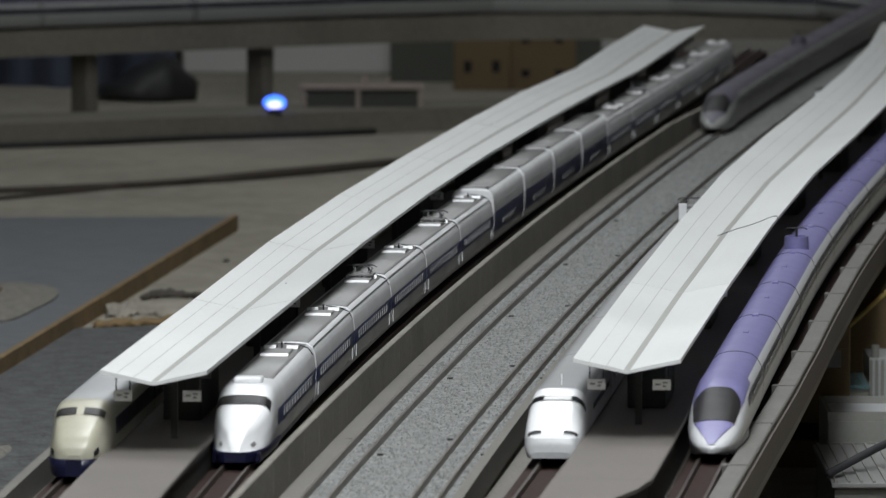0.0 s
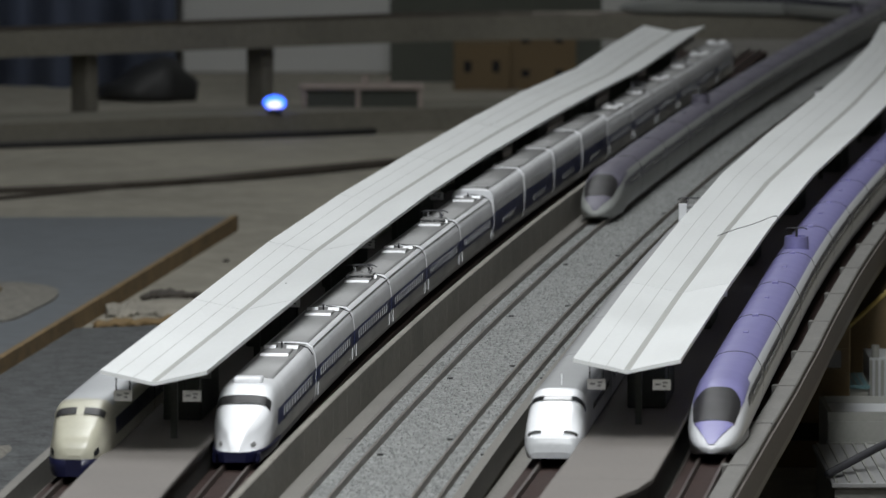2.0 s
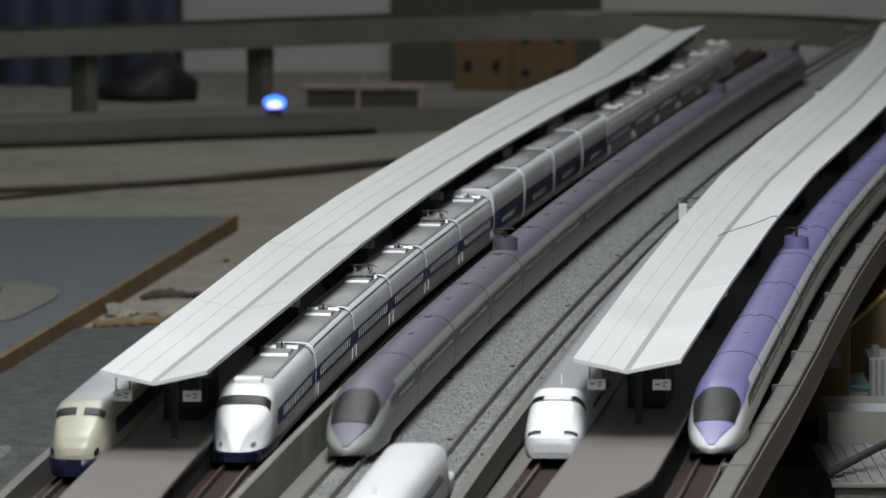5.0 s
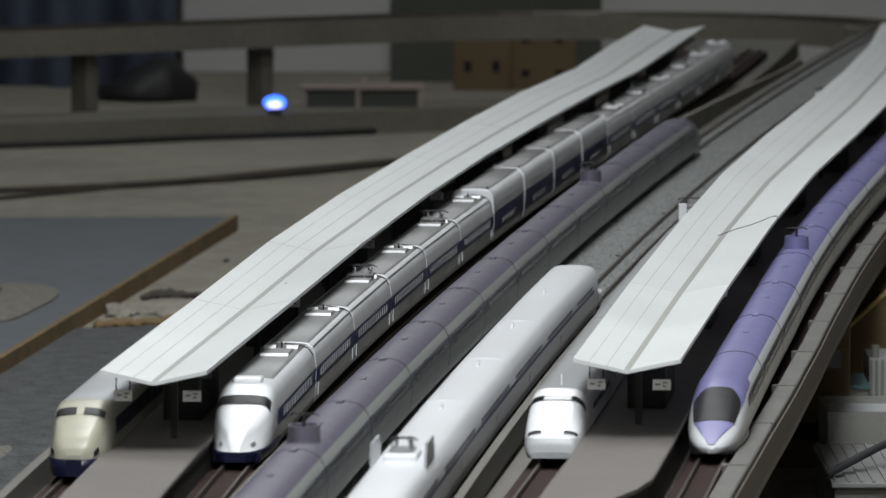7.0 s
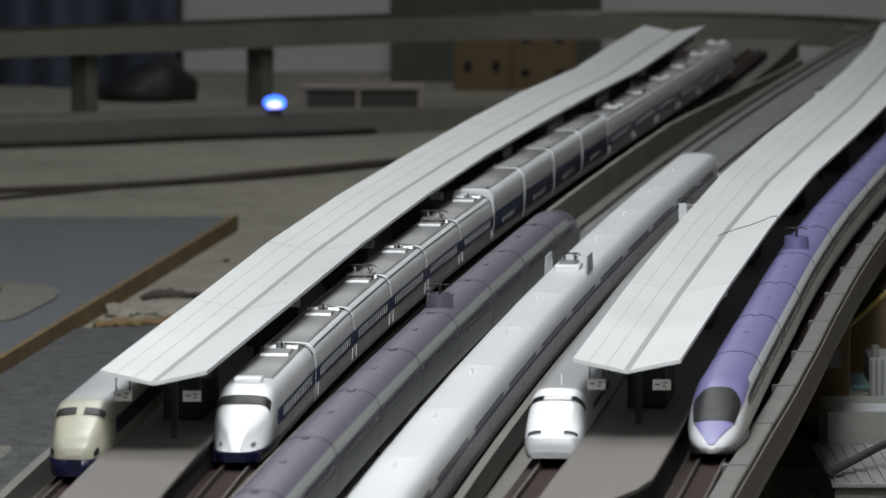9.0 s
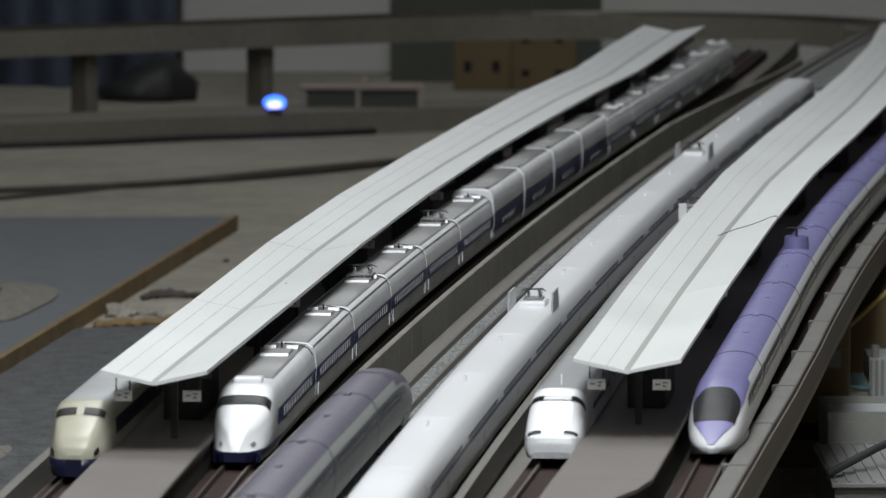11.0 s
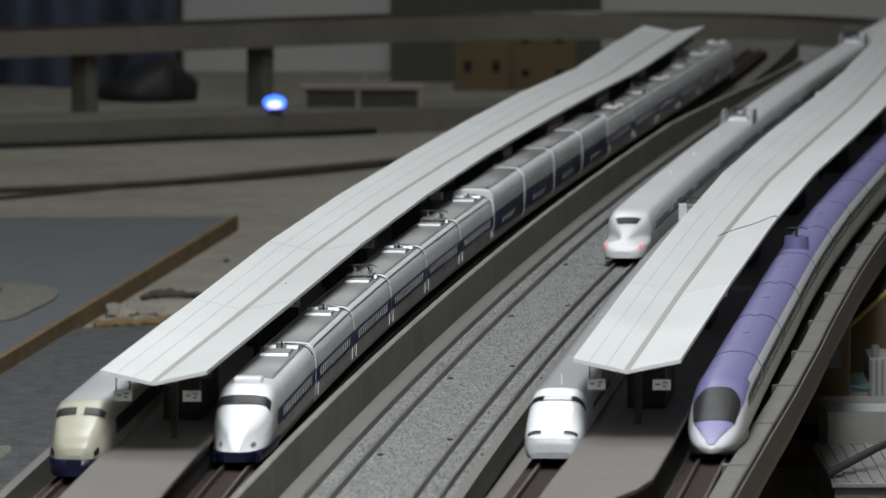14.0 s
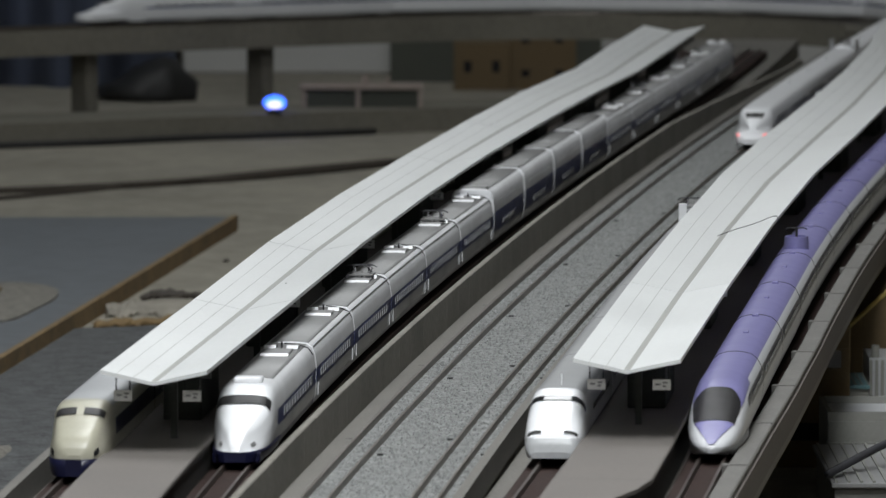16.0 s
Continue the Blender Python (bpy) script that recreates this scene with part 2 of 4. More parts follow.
# ---- room ----
tagged(part("floor", box(-4, 4, -3, 9, -1.05, -1.0), "carton"), "worn brown vinyl room floor", "floor", kind="structure")
tagged(part("ceiling", box(-4, 4, -3, 9, CEIL, CEIL + 0.05), "wallpaint"), "off-white painted room ceiling", "ceiling", kind="structure")
for nm, b in (("wall_north", (-4, 4, 9.0, 9.1)), ("wall_south", (-4, 4, -3.1, -3.0)), ("wall_west", (-4.1, -4, -3, 9)), ("wall_east", (4, 4.1, -3, 9))):
    tagged(part(nm, box(b[0], b[1], b[2], b[3], -1.0, CEIL), "wallpaint"), "off-white painted room wall", "wall", kind="structure")
for lx, ly, w in LAMPS:
    fx = thing("ceiling_light", pose(lx, ly, CEIL, 0, 0, 0), "white fluorescent batten light on the ceiling", "lamp", "ceiling lights")
    part("frame", box(-0.21, 0.21, -0.65, 0.65, -0.05, 0.0, 0.004), "white", fx)
    part("diffuser", box(-0.19, 0.19, -0.6, 0.6, -0.066, -0.0505, 0.004), "tube", fx)

# layout base
tagged(part("ground", box(-2.2, 2.2, -2.6, 7.2, BASE_Z - 0.03, BASE_Z), "base"), "beige plaster-coated layout baseboard", "ground", kind="structure")
tb = thing("layout_table", pose(0, 2.3, -1.0), "wooden trestle under the layout baseboard", "table")
for x in (-2.0, 2.0):
    for y in (-4.6, 0.0, 4.6):
        part("leg", box(x - 0.04, x + 0.04, y - 0.04, y + 0.04, 0, 0.88, 0.003), "wood", tb)

def ballast_grains(parent):
    """Loose stones strewn over the ballast bed, one joined mesh."""
    rng = np.random.default_rng(4)
    n = 42000
    s_ = S_NEAR + 0.2 + rng.random(n) ** 1.3 * 2.6
    a_ = (rng.random(n) - 0.5) * 0.054
    keep = np.abs(np.abs(np.abs(a_) - 0.018) - 0.0045) > 0.0012
    s_, a_ = s_[keep], a_[keep]
    n = len(s_)
    x = np.interp(s_, LM.s, LM.p[:, 0])
    y = np.interp(s_, LM.s, LM.p[:, 1])
    dx = np.interp(s_ + 0.01, LM.s, LM.p[:, 0]) - x
    dy = np.interp(s_ + 0.01, LM.s, LM.p[:, 1]) - y
    k = np.hypot(dx, dy)
    x, y = x + a_ * dy / k, y - a_ * dx / k
    r = 0.0003 + 0.0004 * rng.random(n)
    corners = ((1, 0), (0, 1), (-1, 0), (0, -1))
    v = np.zeros((n, 5, 3))
    for j, (cx, cy) in enumerate(corners):
        v[:, j, 0] = x + r * (cx + 0.5 * (rng.random(n) - 0.5))
        v[:, j, 1] = y + r * (cy + 0.5 * (rng.random(n) - 0.5))
        v[:, j, 2] = -0.0024
    v[:, 4, 0] = x + r * (rng.random(n) - 0.5)
    v[:, 4, 1] = y + r * (rng.random(n) - 0.5)
    v[:, 4, 2] = -0.0022 + r * (0.5 + 0.9 * rng.random(n))
    f = np.array([(0, 1, 4), (1, 2, 4), (2, 3, 4), (3, 0, 4)])
    f = (np.arange(n)[:, None, None] * 5 + f[None]).reshape(-1, 3)
    me = bpy.data.meshes.new("ballast_grains")
    me.from_pydata(v.reshape(-1, 3).tolist(), [], f.tolist())
    me.materials.append(M["grain"])
    ob = new("ballast_grains", me)
    ob.parent = parent
    tagged(ob, label="loose grey ballast grains", kind="stuff")


# ---- viaduct of the two through tracks ----
S_NEAR = 0.15
S_FAR = -4.2
deck = thing("viaduct", pose(0, 0, 0), "grey concrete double-track viaduct with ballast, curving round the back", "viaduct", kind="structure")
part("deck", sweep(LM, rect(-0.034, 0.034, -0.022, -0.006), S_FAR, LM.length - 0.1), "concrete", deck)
part("ballast_bed", sweep(LM, [(-0.029, -0.0055), (0.029, -0.0055), (0.027, -0.0022), (-0.027, -0.0022)], S_FAR, 3.95), "ballast", deck)
part("track_slab", sweep(LM, [(-0.029, -0.0055), (0.029, -0.0055), (0.027, -0.0022), (-0.027, -0.0022)], 3.951, LM.length - 0.1), "concrete", deck)
ballast_grains(deck)
part("wall", sweep(LM, rect(-0.0345, -0.0315, -0.0055, 0.0125), S_FAR, S_NEAR - 0.001), "wallc", deck)
k = 0
while S_NEAR + 0.05 * k < 3.45:
    a = S_NEAR + 0.05 * k
    top = 0.0125 - 0.0105 * min(1.0, max(0.0, (a - 2.45) / 0.8))
    part("wall_panel", sweep(LM, [(-0.0345, -0.0055), (-0.0317, -0.0055), (-0.0317, top - 0.0003), (-0.032, top), (-0.0342, top), (-0.0345, top - 0.0003)], a + 0.0002, a + 0.0498, 0.05), "wallpanel", deck)
    k += 1
part("ledge", sweep(LM, rect(-0.0313, -0.0235, -0.0055, -0.0016), S_FAR, 3.9), "slab", deck)
part("wall", sweep(LM, rect(0.0315, 0.0345, -0.0055, 0.004), S_FAR, 3.9), "slab", deck)
part("ledge", sweep(LM, rect(0.0275, 0.0313, -0.0055, -0.001), S_FAR, 3.9), "slab", deck)
part("parapet", sweep(LM, rect(-0.0365, -0.0342, -0.022, -0.001), 4.1, LM.length - 0.1), "concrete", deck)
for ln in (LC, LD):
    for a in (-0.0045, 0.0045):
        part("rail", sweep(ln, [(a - 0.0008, -0.0022), (a + 0.0008, -0.0022), (a + 0.0005, 0), (a - 0.0005, 0)], S_FAR, LM.length - 0.2), "rail", deck)
back = [s for s in np.arange(4.1, LM.length - 0.3, 0.002) if LM.at(s)[0] < -0.154]
stations = [0.25 + 0.28 * k for k in range(-15, 13)] + [back[0] + 0.183 * k for k in range(8)]
for s in stations:
    part("pier", box(-0.012, 0.012, -0.006, 0.006, BASE_Z, -0.0225, 0.002), "concrete", deck).matrix_local = LM.place(s, 0)

# lower beam along the back
for nm, z0, z1 in (("retaining_kerb", BASE_Z, BASE_Z + 0.02),):
    tagged(part(nm, sweep(LK, rect(-0.058, 0.05, z0, z1), 4.3, LK.length - 0.05), "concrete"), "low grey concrete roadbed under the back viaduct", "roadbed", kind="structure")

# black wavy tube drawn for the shadow line where roadbed meets base
bm = bmesh.new()
pts = []
for k in range(60):
    s = 4.5 + (LK.length - 4.65) * k / 59
    m = LK.place(s, 0, 0.03) @ Vector((-0.064 - 0.004 * math.sin(k * 0.9), 0, BASE_Z + 0.0025))
    pts.append(m)
tube(bm, pts, 0.003, 8)
tagged(part("cable", bm, "black", smooth=True), "black tube for the shadow line along the foot of the roadbed", "cable", "loose cables")

# ---- station decks ----
st = thing("station_deck", pose(0, 0, 0), "grey concrete station deck carrying the platform tracks", "viaduct", kind="structure")
part("deck", sweep(LP1, rect(-0.046, 0.046, -0.022, -0.0075), S_NEAR, 3.95), "slab", st)
part("deck", sweep(LP2, rect(-0.046, 0.035, -0.018, -0.0075), S_NEAR, 2.98), "slab", st)
part("deck", sweep(LQ, rect(-0.0145, 0.0032, -0.0165, -0.0118), S_NEAR, 2.98), "slab", st)
part("parapet", sweep(LA, rect(-0.019, -0.0155, -0.022, 0.002), S_NEAR, 3.95), "slab", st)
part("parapet", sweep(LQ, [(-0.0037, -0.0115), (0.0037, -0.0115), (0.0037, 0.0015), (0.0032, 0.002), (-0.0032, 0.002), (-0.0037, 0.0015)], S_NEAR, 2.98), "parapetgrey", st)
# dark strip over the outer face, painting the side turned from the light
part("parapet_face", sweep(LQ, rect(0.0038, 0.0046, -0.011, -0.0005), S_NEAR, 2.98), "sleeper", st)
for ln in (LA, LB, LE, LF):
    part("trackbed", sweep(ln, rect(-0.0095, 0.0125 if ln is LF else 0.0095, -0.0074, -0.002), S_NEAR, min(3.65, ln.length + 0.05)), "brownbed", st)
    for a in (-0.0045, 0.0045):
        part("rail", sweep(ln, [(a - 0.0008, -0.002), (a + 0.0008, -0.002), (a + 0.0005, 0), (a - 0.0005, 0)], S_NEAR, min(3.65, ln.length + 0.05)), "darkrail", st)
s = 0.2
while s < 3.6:
    for ln in (LP1, LP2):
        if s > ln.length:
            continue
        part("pier", box(-0.014, 0.014, -0.012, 0.012, BASE_Z, -0.0225 if ln is LP1 else -0.0182, 0.002), "concrete", st).matrix_local = ln.place(s, 0)
    s += 0.3


# roof outline across a half width of 1, and (left edge, right edge, sag) at each joint
ROOF = [(-1, 0.0372), (-0.31, 0.0344), (-0.06, 0.0332), (0.06, 0.0332), (0.31, 0.0344), (1, 0.0372), (1, 0.0358), (0.0, 0.0318), (-1, 0.0358)]
ROOF_EDGES_1 = [(-0.0165, 0.0203, 0), (-0.0143, 0.0242, 0), (-0.017, 0.0236, 0), (-0.0187, 0.0222, 0), (-0.0192, 0.0214, 0), (-0.0205, 0.0222, 0), (-0.0208, 0.0232, 0), (-0.0168, 0.0252, -0.0006), (-0.0222, 0.022, 0), (-0.0252, 0.0188, 0)]
ROOF_EDGES_2 = [(-0.0188, 0.019, 0), (-0.0189, 0.021, 0), (-0.0191, 0.0228, 0), (-0.0219, 0.023, 0), (-0.0236, 0.0243, 0), (-0.0238, 0.0228, 0), (-0.0216, 0.0225, 0), (-0.0095, 0.032, 0), (0.004, 0.046, 0)]


def platform(line, s_end, s_slope, s_roof, sec, edges, name):
    count = len(edges) - 1
    pl = thing(name, pose(0, 0, 0), "beige island platform under a white butterfly roof", "platform", "station platforms")
    # added dark boxes that deepen the gloom under each roof section
    for k in range(count):
        bm = bmesh.new()
        add_box(bm, -0.007, 0.007, 0.0, 0.06, 0.0081, 0.025, 0.0006)
        add_box(bm, -0.0078, 0.0078, -0.001, 0.061, 0.0252, 0.0262)
        part("dark_filler_box", bm, "post", pl, "dark box added to deepen the dark under the roof").matrix_local = line.place(s_roof + sec * k + 0.115, 0)
    # core sides coloured near black for the shade below the slab edge
    part("platform_core", sweep(line, rect(-0.0155, 0.0155, -0.007, 0.0064), s_end + 0.002, s_roof + sec * count), "platside", pl)
    part("platform_slab", sweep(line, [(-0.0165, 0.0065), (0.0165, 0.0065), (0.0165, 0.0076), (0.016, 0.008), (-0.016, 0.008), (-0.0165, 0.0076)], s_end, s_roof + sec * count), "platform", pl)
    if s_slope:
        for mat_, z0, z1, g in (("platside", -0.007, 0.0064, 0.001), ("platform", 0.0065, 0.008, 0.0)):
            bm = bmesh.new()
            out = [(-0.0165 + g, -0.0002), (0.0165 - g, -0.0002), (0.0135 - g, -0.03), (0.006, -0.065), (-0.004, -0.1), (-0.0165 + g, -0.125)]
            lo = [bm.verts.new((x, y, z0)) for x, y in out]
            hi = [bm.verts.new((x, y, z1)) for x, y in out]
            bm.faces.new(lo[::-1])
            bm.faces.new(hi)
            for q in range(6):
                bm.faces.new((lo[q], lo[(q + 1) % 6], hi[(q + 1) % 6], hi[q]))
            bmesh.ops.recalc_face_normals(bm, faces=bm.faces)
            part("platform_end", bm, mat_, pl).matrix_local = line.place(s_end, 0)
    for k in range(count):
        a, b = s_roof + sec * k + 0.0006, s_roof + sec * (k + 1) - 0.0006
        L = b - a
        ends = []
        for q, (lo, hi, dz) in ((a, edges[k]), (b, edges[k + 1])):
            c, w = (lo + hi) / 2, (hi - lo) / 2
            ends.append([((line.place(q) @ Vector((c + w * x, 0, 0))).to_2d(), z + dz) for x, z in ROOF])
        bm = bmesh.new()
        n = len(ROOF)
        v0, v1 = ([bm.verts.new((p.x, p.y, z)) for p, z in e] for e in ends)
        for j in range(n):
            bm.faces.new((v0[j], v1[j], v1[(j + 1) % n], v0[(j + 1) % n])).material_index = 1 if j == 2 else 0
        bm.faces.new(v0)
        bm.faces.new(v1[::-1])
        bmesh.ops.recalc_face_normals(bm, faces=bm.faces)
        r = part("roof", bm, ["roofwhite", "valley"], pl)
        for x in (-0.7, -0.38):
            bm = bmesh.new()
            tube(bm, [line.place(q) @ Vector((((lo + hi) + (hi - lo) * x) / 2, 0, 0.03314 + 0.004 * abs(x) + dz)) for q, (lo, hi, dz) in ((a, edges[k]), (b, edges[k + 1]))], 0.00012, 4)
            part("roof_seam", bm, "valley", r)
        cen = (edges[k][0] + edges[k][1] + edges[k + 1][0] + edges[k + 1][1]) / 4
        for q in (0.12, 0.62):
            bm = bmesh.new()
            add_box(bm, -0.0012, 0.0012, -0.0012, 0.0012, 0.0072, 0.0317)
            add_box(bm, -0.013, 0.013, -0.0008, 0.0008, 0.0292, 0.0312)
            p = part("post", bm, "post", pl)
            p.matrix_local = line.place(a + L * q + 0.02, 0) @ Matrix.Translation((cen, 0, min(edges[k][2], edges[k + 1][2])))
    return pl


platform(LP1, LP1.s_of_y(1.95), 0, LP1.s_of_y(2.358), 0.2855, ROOF_EDGES_1, "island_platform")
platform(LP2, LP2.s_of_y(2.285), 1, LP2.s_of_y(2.40), 0.322, ROOF_EDGES_2, "island_platform")
# dark lead across the second roof joint
bm = bmesh.new()
m = LP2.place(LP2.s_of_y(2.40) + 0.645)
tube(bm, [m @ Vector(q) for q in ((0.0, -0.035, 0.0336), (0.007, -0.012, 0.0349), (0.014, 0.002, 0.0362), (0.02, 0.028, 0.0374), (0.0225, 0.03, 0.0377), (0.0235, 0.02, 0.036))], 0.00018, 5)
tagged(part("wire", bm, "joint", smooth=True), "thin dark wire lying across the white platform roof", "wire", "loose cables")

# small clips beside the rails, joint tabs on the outer parapet
for ln, side in ((LC, 1), (LC, -1), (LD, -1), (LD, 1)):
    for k in range(5):
        m = ln.place(ln.s_of_y(2.42 + 0.28 * k + (0.03 if side > 0 else 0.08)), 0)
        bm = bmesh.new()
        add_box(bm, side * 0.0082 - 0.0012, side * 0.0082 + 0.0012, -0.001, 0.001, -0.0023, -0.0015, 0.0003)
        part("rail_clip", bm, "black", deck).matrix_local = m
for k in range(18):
    m = LQ.place(LQ.s_of_y(2.1 + 0.14 * k), 0)
    part("joint_tab", box(-0.0055, -0.0034, -0.0025, 0.0025, -0.004, 0.0024, 0.0004), "parapetgrey", st).matrix_local = m
    part("joint_cover", box(-0.0035, 0.0036, -0.0012, 0.0012, 0.0018, 0.0024, 0.0002), "parapetgrey", st).matrix_local = m

# ---- trains ----
def section(kind):
    if kind == "500":
        h = [(0.0, 0.0231), (0.003, 0.0229), (0.006, 0.0221), (0.0083, 0.0202), (0.0098, 0.0172), (0.0105, 0.0138), (0.0106, 0.0105), (0.0102, 0.007), (0.0094, 0.0035), (0.0085, 0.0016), (0.0, 0.0016)]
    elif kind == "double":
        h = [(0.0, 0.0277), (0.004, 0.0276), (0.0072, 0.0272), (0.009, 0.0262), (0.01, 0.0242), (0.0104, 0.02), (0.0106, 0.016), (0.0106, 0.011), (0.0103, 0.006), (0.0096, 0.0018), (0.0, 0.0018)]
    elif kind == "700":
        h = [(0.0, 0.0228), (0.004, 0.0227), (0.007, 0.0223), (0.0087, 0.0213), (0.0097, 0.0194), (0.0103, 0.0165), (0.0106, 0.013), (0.0106, 0.01), (0.0103, 0.006), (0.0097, 0.0016), (0.0, 0.0016)]
    elif kind == "300":
        h = [(0.0, 0.0233), (0.0038, 0.0232), (0.0066, 0.0228), (0.0084, 0.0217), (0.0096, 0.0195), (0.0102, 0.0165), (0.0106, 0.013), (0.0106, 0.01), (0.0103, 0.006), (0.0097, 0.0016), (0.0, 0.0016)]
    else:
        h = [(0.0, 0.0246), (0.004, 0.0245), (0.0072, 0.0241), (0.0088, 0.023), (0.0098, 0.021), (0.0103, 0.0178), (0.0106, 0.015), (0.0106, 0.0121), (0.0106, 0.0092), (0.0103, 0.006), (0.0096, 0.0018), (0.0, 0.0018)]
    # refine and mirror
    fine = []
    for (x0, z0), (x1, z1) in zip(h, h[1:-1]):
        fine += [(x0, z0), ((x0 + x1) / 2, (z0 + z1) / 2)]
    fine.append(h[-2])
    right = fine
    left = [(-x, z) for x, z in fine[1:]][::-1]
    return left + right


def loft(sec, stations, paint, bm=None, cap=True, flat=0.0):
    """stations: (y, width factor, top factor, bottom lift). paint(x, y, z) -> material slot."""
    bm = bm or bmesh.new()
    zb = min(z for x, z in sec)
    zt = max(z for x, z in sec)
    rings = []
    for y, fx, ft, lift in stations:
        b = zb + lift
        rings.append([bm.verts.new((x * fx, y, b + (z - zb) / (zt - zb) * ((zt - zb) * ft - lift))) for x, z in sec])
    n = len(sec)
    for q, w in zip(rings, rings[1:]):
        for j in range(n):
            vs = (q[j], q[(j + 1) % n], w[(j + 1) % n], w[j])
            f = bm.faces.new(vs)
            c = f.calc_center_median()
            f.material_index = paint(c.x, c.y, c.z)
            f.smooth = j != n - 1 and abs(w[j].co.y - q[j].co.y) > flat
    if cap:
        for r, flip in ((rings[0], False), (rings[-1], True)):
            f = bm.faces.new(r if not flip else r[::-1])
            c = f.calc_center_median()
            f.material_index = paint(c.x, c.y, c.z)
    bmesh.ops.recalc_face_normals(bm, faces=bm.faces)
    for e in bm.edges:
        if any(not f.smooth for f in e.link_faces):
            e.smooth = False
    return bm


def patch(shape, u0, u1, v0, v1, n=10, off=0.0003, hw=None):
    """A thin shell cut from a nose surface: shape(u, v) -> point; v across, hw(k) widens or narrows it from u0 (k = 0) to u1 (k = 1)."""
    bm = bmesh.new()
    hw = hw or (lambda k: 1.0)
    vs = [[bm.verts.new(shape(u0 + (u1 - u0) * i / n, (v0 + (v1 - v0) * j / n) * hw(i / n), off)) for j in range(n + 1)] for i in range(n + 1)]
    for i in range(n):
        for j in range(n):
            bm.faces.new((vs[i][j], vs[i][j + 1], vs[i + 1][j + 1], vs[i + 1][j])).smooth = True
    bmesh.ops.recalc_face_normals(bm, faces=bm.faces)
    return bm


def straight(L, kind, paint, rings=2):
    e = 0.0004
    st_ = [(-L / 2, 0.98, 0.99, 0), (-L / 2 + e, 1, 1, 0), (0, 1, 1, 0), (L / 2 - e, 1, 1, 0), (L / 2, 0.98, 0.99, 0)]
    return loft(section(kind), st_, paint, flat=0.001)


PANES = {}


def windows(car, x, z0, z1, y0, y1, count, material, gap=0.35):
    """A row of panes along both sides: single panes on the outer side, one joined strip on the inner side."""
    p = (y1 - y0) / count
    w = p * (1 - gap)
    key = (round(w, 5), z0, z1, x, material)
    if key not in PANES:
        me = bpy.data.meshes.new("window")
        bm = box(0, x * 0.014, -w / 2, w / 2, z0, z1)
        bm.to_mesh(me)
        bm.free()
        me.materials.append(M[material])
        PANES[key] = me
    bm = bmesh.new()
    for i in range(count):
        y = y0 + p * (i + 0.5)
        ob = new("window", PANES[key])
        ob.parent = car
        ob.location = (x, y, 0)
        add_box(bm, -x * 1.014, -x, y - w / 2, y + w / 2, z0, z1)
    part("glazing", bm, material, car, kind="stuff")


def bogies(car, L):
    for y in (-L * 0.35, L * 0.35):
        bm = bmesh.new()
        add_box(bm, -0.0075, 0.0075, y - 0.011, y + 0.011, 0.0012, 0.0042)
        for dy in (-0.007, 0.007):
            tube(bm, [(-0.006, y + dy, 0.0024), (0.006, y + dy, 0.0024)], 0.0024, 10)
        part("bogie", bm, "black", car)


def pantograph(car, y, z, kind="cage", w=0.008):
    pg = part("pantograph", box(-w * 0.8, w * 0.8, y - 0.006, y + 0.006, z, z + 0.0009, 0.0002), "roofgrey", car, "folding metal pantograph")
    bm = bmesh.new()
    for sx in (-1, 1):
        tube(bm, [(sx * w * 0.6, y - 0.005, z + 0.001), (sx * w * 0.7, y, z + 0.003), (sx * w * 0.35, y + 0.002, z + 0.0040)], 0.00022, 5)
        tube(bm, [(sx * w * 0.6, y + 0.005, z + 0.001), (sx * w * 0.35, y - 0.002, z + 0.0040)], 0.00022, 5)
    tube(bm, [(-w, y - 0.001, z + 0.0034), (-w * 0.8, y - 0.001, z + 0.0042), (w * 0.8, y - 0.001, z + 0.0042), (w, y - 0.001, z + 0.0034)], 0.00028, 5)
    tube(bm, [(-w * 0.7, y + 0.003, z + 0.0041), (w * 0.7, y + 0.003, z + 0.0041)], 0.00024, 5)
    part("arm", bm, "joint", pg)
    bm = bmesh.new()
    for sx in (-0.45, 0.45):
        tube(bm, [(sx * w, y + 0.003, z + 0.0008), (sx * w, y + 0.003, z + 0.0032)], 0.0006, 8)
    part("insulator", bm, "chrome", pg)
    return pg


# 100 series: white with blue window stripe
def paint_100(x, y, z):
    if z > 0.0226 and abs(x) < 0.0085:
        return 1
    if 0.0092 < z < 0.015 and abs(x) > 0.009:
        return 2
    if z < 0.0042:
        return 3
    return 0


def end_bands(c, L, kind, w=0.0022):
    """White bands round both ends of a carriage, slightly proud of its sides."""
    for y in (-L / 2 + 0.0005, L / 2 - 0.0005 - w):
        part("end_band", loft([(x * 1.012, z + 0.0004) for x, z in section(kind)], [(y, 1, 1, 0), (y + w, 1, 1, 0)], lambda x, y_, z: 0), "white", c, "white band round the carriage end")


